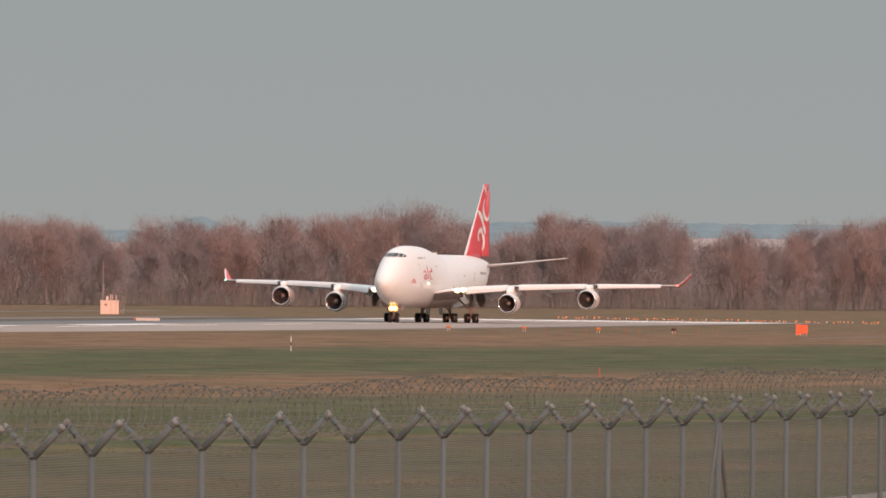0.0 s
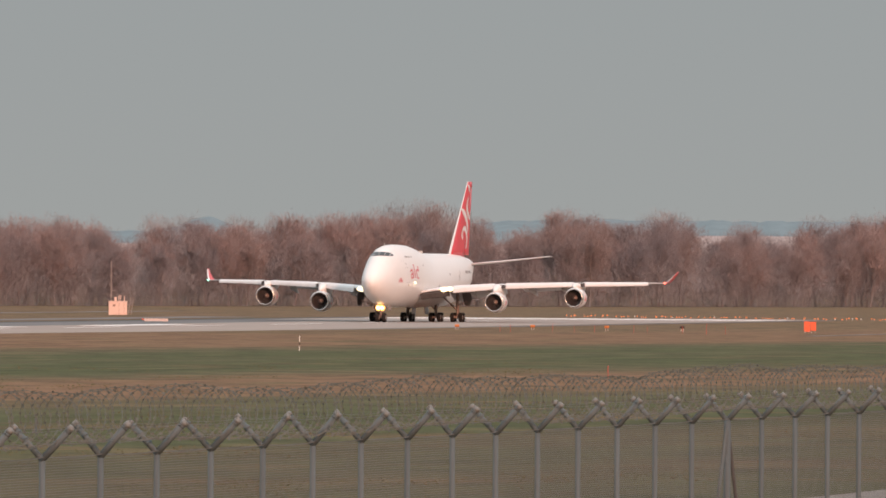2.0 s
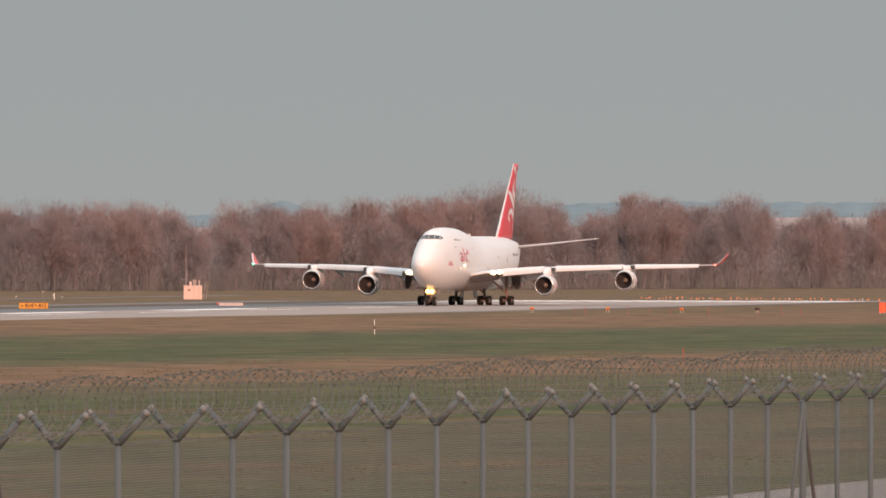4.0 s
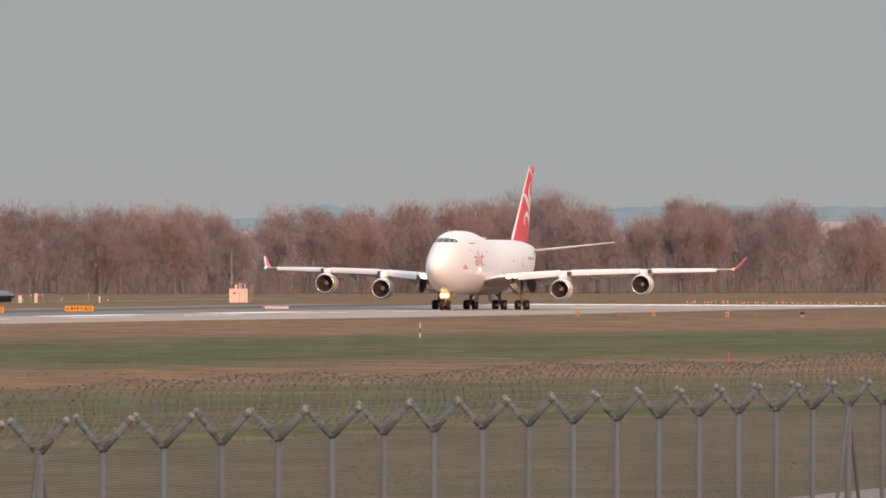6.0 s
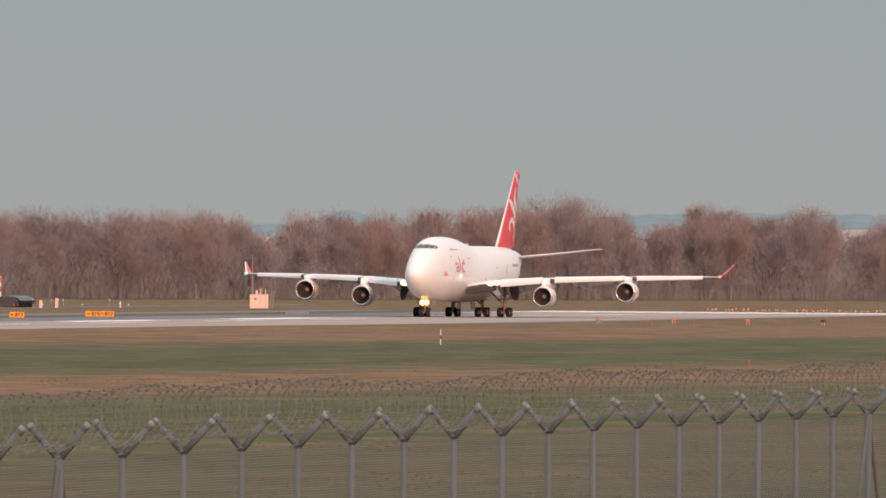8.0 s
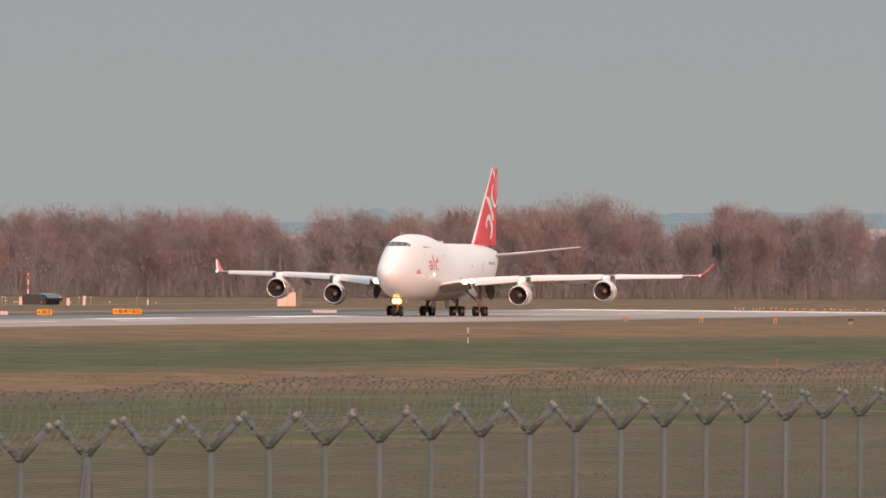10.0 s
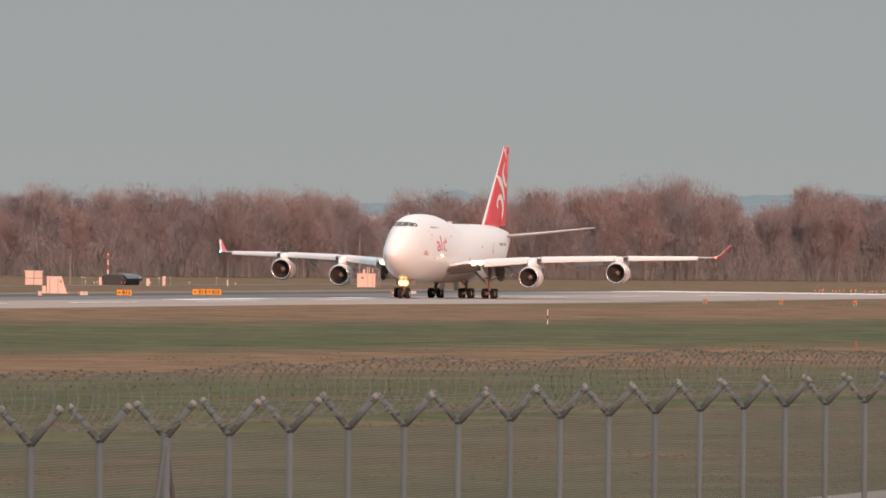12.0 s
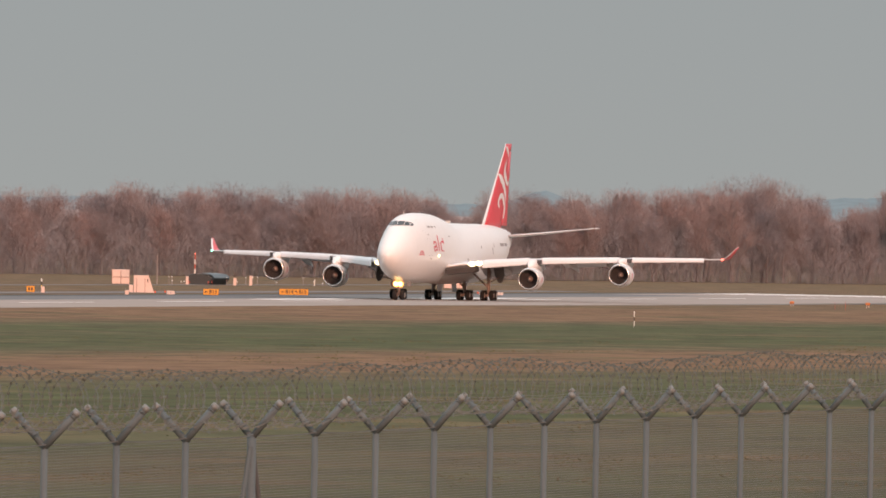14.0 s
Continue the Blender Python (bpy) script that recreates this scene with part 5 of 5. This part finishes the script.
def skip(x, y, turn):
    """Covered steel skip: pointed ends, sloping grey lids, ribs, lugs."""
    t = thing("skip", facing(x, y) @ pose(0, 0, 0, 0, 0, turn), "dark green covered skip with sloping grey lid", "skip", "row of skips")
    outer = ((-1.15, 0.06), (1.15, 0.06), (1.9, 0.92), (1.25, 1.42), (-0.5, 1.62), (-1.2, 1.45), (-1.9, 0.95))
    part("body", rings(bmesh.new(), [[Vector((a, w, c)) for a, c in outer] for w in (-0.95, 0.95)]), "skip", t, "dark green steel body")
    lid = ((-0.45, 1.66), (1.24, 1.47), (1.86, 0.99), (1.9, 1.04), (1.27, 1.53), (-0.45, 1.72))
    part("lid", rings(bmesh.new(), [[Vector((a, w, c)) for a, c in lid] for w in (-0.99, 0.99)]), "skip_lid", t, "sloping grey lid")
    for k in (-0.95, 0.0, 0.95):
        part("rib", boxed(k, -0.98, 0.72, 0.09, 0.07, 1.2, 0.01), "skip", t)
    part("rim", boxed(0, -0.99, 0.94, 3.6, 0.06, 0.07, 0.01), "skip", t, "steel rim")
    for k in (-1.4, 1.4):
        part("lug", boxed(k, -0.98, 0.42, 0.12, 0.12, 0.4, 0.02), "stake_red", t, "reddish lifting lug")


def banded_pole():
    t = thing("banded_pole", facing(-87.0, 1893), "tall red and white banded pole with red lamp", "pole")
    for i in range(6):
        b = bmesh.new()
        rod(b, (0, 0, i * 0.72), (0, 0, (i + 1) * 0.72), 0.11 - 0.006 * i)
        part("band", b, "stake_red" if i % 2 else "stake_white", t, "red band" if i % 2 else "white band")
    part("cross_arm", boxed(0, 0, 4.02, 0.8, 0.08, 0.07), "mast", t)
    b = bmesh.new()
    bmesh.ops.create_uvsphere(b, u_segments=8, v_segments=6, radius=0.09, matrix=Matrix.Translation((0, 0, 4.40)))
    part("lamp", b, "obst_lamp", t, "red obstruction lamp")


def stake(x, y, high, bands, r, label, group=""):
    """A thin upright stake in coloured bands, from its foot up."""
    t = thing("marker_stake", facing(x, y), label, "marker stake", group)
    z = 0.0
    for mat, share in bands:
        b = bmesh.new()
        rod(b, (0, 0, z - (0.1 if z == 0 else 0)), (0, 0, z + high * share), r, n=8)
        part("band", b, mat, t)
        z += high * share
    return t


def light_box(x, y, mat, label):
    """Small box light on two legs beside the runway."""
    t = thing("approach_light_box", facing(x, y), label, "airfield light", "box lights before the runway")
    part("case", boxed(0, 0.15, 0.52, 0.54, 0.5, 0.30, 0.05), mat, t)
    part("face", boxed(0, -0.11, 0.52, 0.40, 0.03, 0.18, 0.02), mat, t)
    for k in (-0.14, 0.14):
        part("leg", boxed(k, 0.1, 0.19, 0.06, 0.06, 0.38), "concrete", t, "pale leg")


def orange_board():
    t = thing("orange_board", facing(42.5, 1513), "two bright orange marker panels on pale feet", "marker board")
    for x, z, h in ((-0.37, 0.74, 1.22), (0.36, 0.79, 1.02)):
        p = part("panel", boxed(x, 0, z, 0.68, 0.05, h, 0.01), "orange", t, "bright orange panel")
        part("stiffener", boxed(x, 0.05, z, 0.06, 0.06, h * 0.96), "mast", p)
        for k in (-0.22, 0.22):
            part("foot", boxed(x + k, 0.05, 0.08, 0.06, 0.3, 0.2), "concrete", t, "pale foot")


def white_box(x, y, w, h, label="small white cabinet standing on the grass"):
    t = thing("cabinet", facing(x, y), label, "cabinet", "small white cabinets")
    part("body", boxed(0, 0.2, h / 2, w, 0.4, h, 0.03), "cabin", t)
    part("lid", boxed(0, 0.2, h + 0.03, w * 1.12, 0.46, 0.06, 0.02), "concrete", t)
    part("door", boxed(0, -0.012, h * 0.5, w * 0.7, 0.03, h * 0.75, 0.01), "cabin", t)


def ground_light(x, y, h, lit=True):
    t = thing("edge_light", facing(x, y), "small amber light on a short stem" if lit else "small white stub light", "airfield light", "rows of small lights")
    b = bmesh.new()
    rod(b, (0, 0, 0), (0, 0, h - 0.1), 0.05, n=6)
    part("stem", b, "mast", t)
    b = bmesh.new()
    bmesh.ops.create_uvsphere(b, u_segments=8, v_segments=6, radius=0.085, matrix=Matrix.Translation((0, 0, h)) @ Matrix.Diagonal((1.25, 1.0, 0.85, 1)))
    part("lens", b, "amber_lamp" if lit else "stake_white", t, "glowing amber lens" if lit else "pale lens")


cabin()
barrier(-38.35, 1680, 3.15, 0.46, "low white concrete barrier with orange end")
barrier(-74.35, 1555, 1.0, 0.5, "short white concrete barrier with orange end")
white_box(-79.0, 1541.7, 0.45, 0.5, "small white box on the grass verge")
white_box(-89.1, 1541.7, 0.42, 0.75, "slim white box beside the small sign")
stake(-89.4, 1544, 1.75, (("black", 0.3), ("stake_yellow", 0.25), ("black", 0.25), ("stake_white", 0.2)), 0.07, "dark and pale banded stake by the taxiway", "banded stakes")
shed()
ramp_hut()
for x, y, turn in ((-84.75, 1856, 2), (-83.55, 1861, -38), (-82.75, 1866, -40)):
    skip(x, y, turn)
banded_pole()
b = bmesh.new()
rod(b, (0, 0, 0), (0, 0, 4.1), 0.09, 0.06)
pole = thing("pole", facing(-90.9, 1859), "thin plain grey pole on the grass", "pole")
part("shaft", b, "mast", pole)
part("cap", boxed(0, 0, 4.12, 0.3, 0.12, 0.08, 0.02), "mast", pole)
white_box(-79.4, 1854, 0.45, 1.05)
white_box(-77.4, 1861, 0.4, 1.35)
white_box(-86.2, 1852, 0.4, 1.15)
stake(-68.8, 1879, 0.95, (("stake_white", 1.0),), 0.07, "short pale stake in the grass", "pale stakes")
rnd_small = random.Random(8)
for i in range(26):
    f = rnd_small.random()
    ground_light(-90 + 24 * f + rnd_small.uniform(-1, 1), 1858 + 36 * f + rnd_small.uniform(-9, 14), rnd_small.choice((0.4, 0.6, 1.1)), False)
stake(-13.3, 1140.4, 1.36, (("stake_white", 0.36), ("black", 0.26), ("stake_white", 0.38)), 0.033, "white and black banded stake in the meadow", "banded stakes")
stake(19.1, 544.2, 2.2, (("stake_yellow", 0.26), ("black", 0.38), ("stake_yellow", 0.36)), 0.05, "yellow and black banded stake in the meadow", "banded stakes")
stake(10.8, 872.8, 1.0, (("stake_red", 1.0),), 0.03, "thin red stake in the meadow", "thin red stakes")
stake(-18.8, 585.1, 0.7, (("skip_lid", 1.0),), 0.06, "short grey stake in the meadow", "pale stakes")
for x, y, mat, lab in ((9.9, 1526, "box_orange", "faded orange box light on two pale legs"), (18.6, 1518, "box_orange", "faded orange box light on two pale legs"), (27.6, 1523, "black", "dark box light on two pale legs"), (0.9, 1528, "box_orange", "faded orange box light on two pale legs")):
    light_box(x, y, mat, lab)
for x, y, h in ((5.8, 1475, 0.9), (7.0, 1474, 1.0), (11.8, 1466, 1.1), (14.4, 1482, 0.8), (16.7, 1478, 0.9), (21.0, 1462, 1.1), (22.8, 1480, 0.9), (26.8, 1476, 0.9), (29.3, 1464, 1.2), (31.6, 1470, 0.9)):
    stake(x, y, h, (("stake_red", 1.0),), 0.022, "thin faded red stake before the runway", "thin red stakes")
orange_board()
rnd_light = random.Random(21)
for i in range(112):
    f = (i + rnd_light.uniform(-0.5, 0.5)) / 112
    ground_light(17.5 + 62.5 * f + rnd_light.uniform(-0.6, 0.6), 1917 - 97 * f + rnd_light.uniform(-4, 9), rnd_light.uniform(0.16, 0.36), rnd_light.random() < 0.85)


def far_fence():
    """A thin post fence at the foot of the woods."""
    t = thing("meadow_fence", pose(0, 0, 0), "thin pale post fence before the woods", "fence")
    a, c = Vector((-185, 2052, 0)), Vector((155, 2562, 0))
    n = 150
    b = bmesh.new()
    rod(b, (0, 0, -0.1), (0, 0, 2.2), 0.03, n=6)
    me = None
    for i in range(n + 1):
        p = a.lerp(c, i / n)
        if me is None:
            ob = part("fence_post", b, "cap", t)
            me = ob.data
        else:
            ob = new("fence_post", me)
            ob.parent = t
        ob.matrix_local = Matrix.Translation(p)
    for z in [0.2 + 0.36 * k for k in range(6)]:
        b = bmesh.new()
        rings(b, [[p + Vector((0, 0, z + k)) for k in (-0.012, 0.012)] + [p + Vector((0.012, 0, z))] for p in (a, c)])
        part("fence_wire", b, "wire", t, "thin straight wire")


far_fence()



# ---------------------------------------------------------------- what moves
def motions():
    # seconds, metres rolled, degrees off the centre line
    roll = ((0, 0.0, -0.96), (0.5, 3.55, -0.83), (1, 7.35, -0.66), (1.5, 11.25, -0.51), (2, 15.3, -0.36), (2.5, 19.5, -0.2), (3, 23.8, 0.0), (5.5, 48.1, 0.44),
            (6, 53.6, 0.42), (6.5, 59.4, 0.32), (7, 65.6, 0.21), (7.5, 72.4, 0.1), (8, 79.4, 0.06), (10.5, 123.4, -0.05), (11, 134.0, -0.03), (11.5, 145.0, 0.0),
            (12, 156.6, 0.02), (12.5, 168.5, 0.02), (13, 181.0, 0.03), (13.5, 194.3, 0.05), (14, 207.8, 0.06))
    base = START - ALONG * -PIVOT
    rows = [(t, Matrix.Translation(base - ALONG * s + Vector((0, 0, 0.0))) @ pose(0, 0, 0, 0, 0, TURN + 180 + psi)) for t, s, psi in roll]
    walk(aircraft, rows)
    ts = [r[0] for r in roll]
    ss = [r[1] for r in roll]
    turn = []
    for k in range(421):
        t = k / 30
        i = max(j for j in range(len(ts) - 1) if ts[j] <= t + 1e-9)
        f = (t - ts[i]) / (ts[i + 1] - ts[i])
        # speed grows steadily inside each span
        m0 = (ss[i + 1] - ss[max(0, i - 1)]) / (ts[i + 1] - ts[max(0, i - 1)])
        j = min(len(ts) - 1, i + 2)
        m1 = (ss[j] - ss[i]) / (ts[j] - ts[i])
        d = ts[i + 1] - ts[i]
        s = (2 * f ** 3 - 3 * f * f + 1) * ss[i] + (f ** 3 - 2 * f * f + f) * d * m0 + (-2 * f ** 3 + 3 * f * f) * ss[i + 1] + (f ** 3 - f * f) * d * m1
        turn.append((t, math.degrees(s / 0.625)))
    for w, p in aircraft_wheels:
        walk(w, [(t, Matrix.Translation(p) @ pose(0, 0, 0, 0, a, 0)) for t, a in turn])
    # the rudder swings to hold the aircraft on the centre line: seconds, degrees to its left
    swing = ((0, 9), (0.7, 6), (1.5, 2), (2.2, -2), (3, -6), (5, -6), (6.5, -5), (8, -5), (9.4, 1), (10.5, 6), (11, 6), (11.5, 2), (12.5, 1), (14, 0))
    rudder, hinge = aircraft_rudder
    walk(rudder, [(t, hinge @ pose(0, 0, 0, 0, 0, -a)) for t, a in swing])


motions()
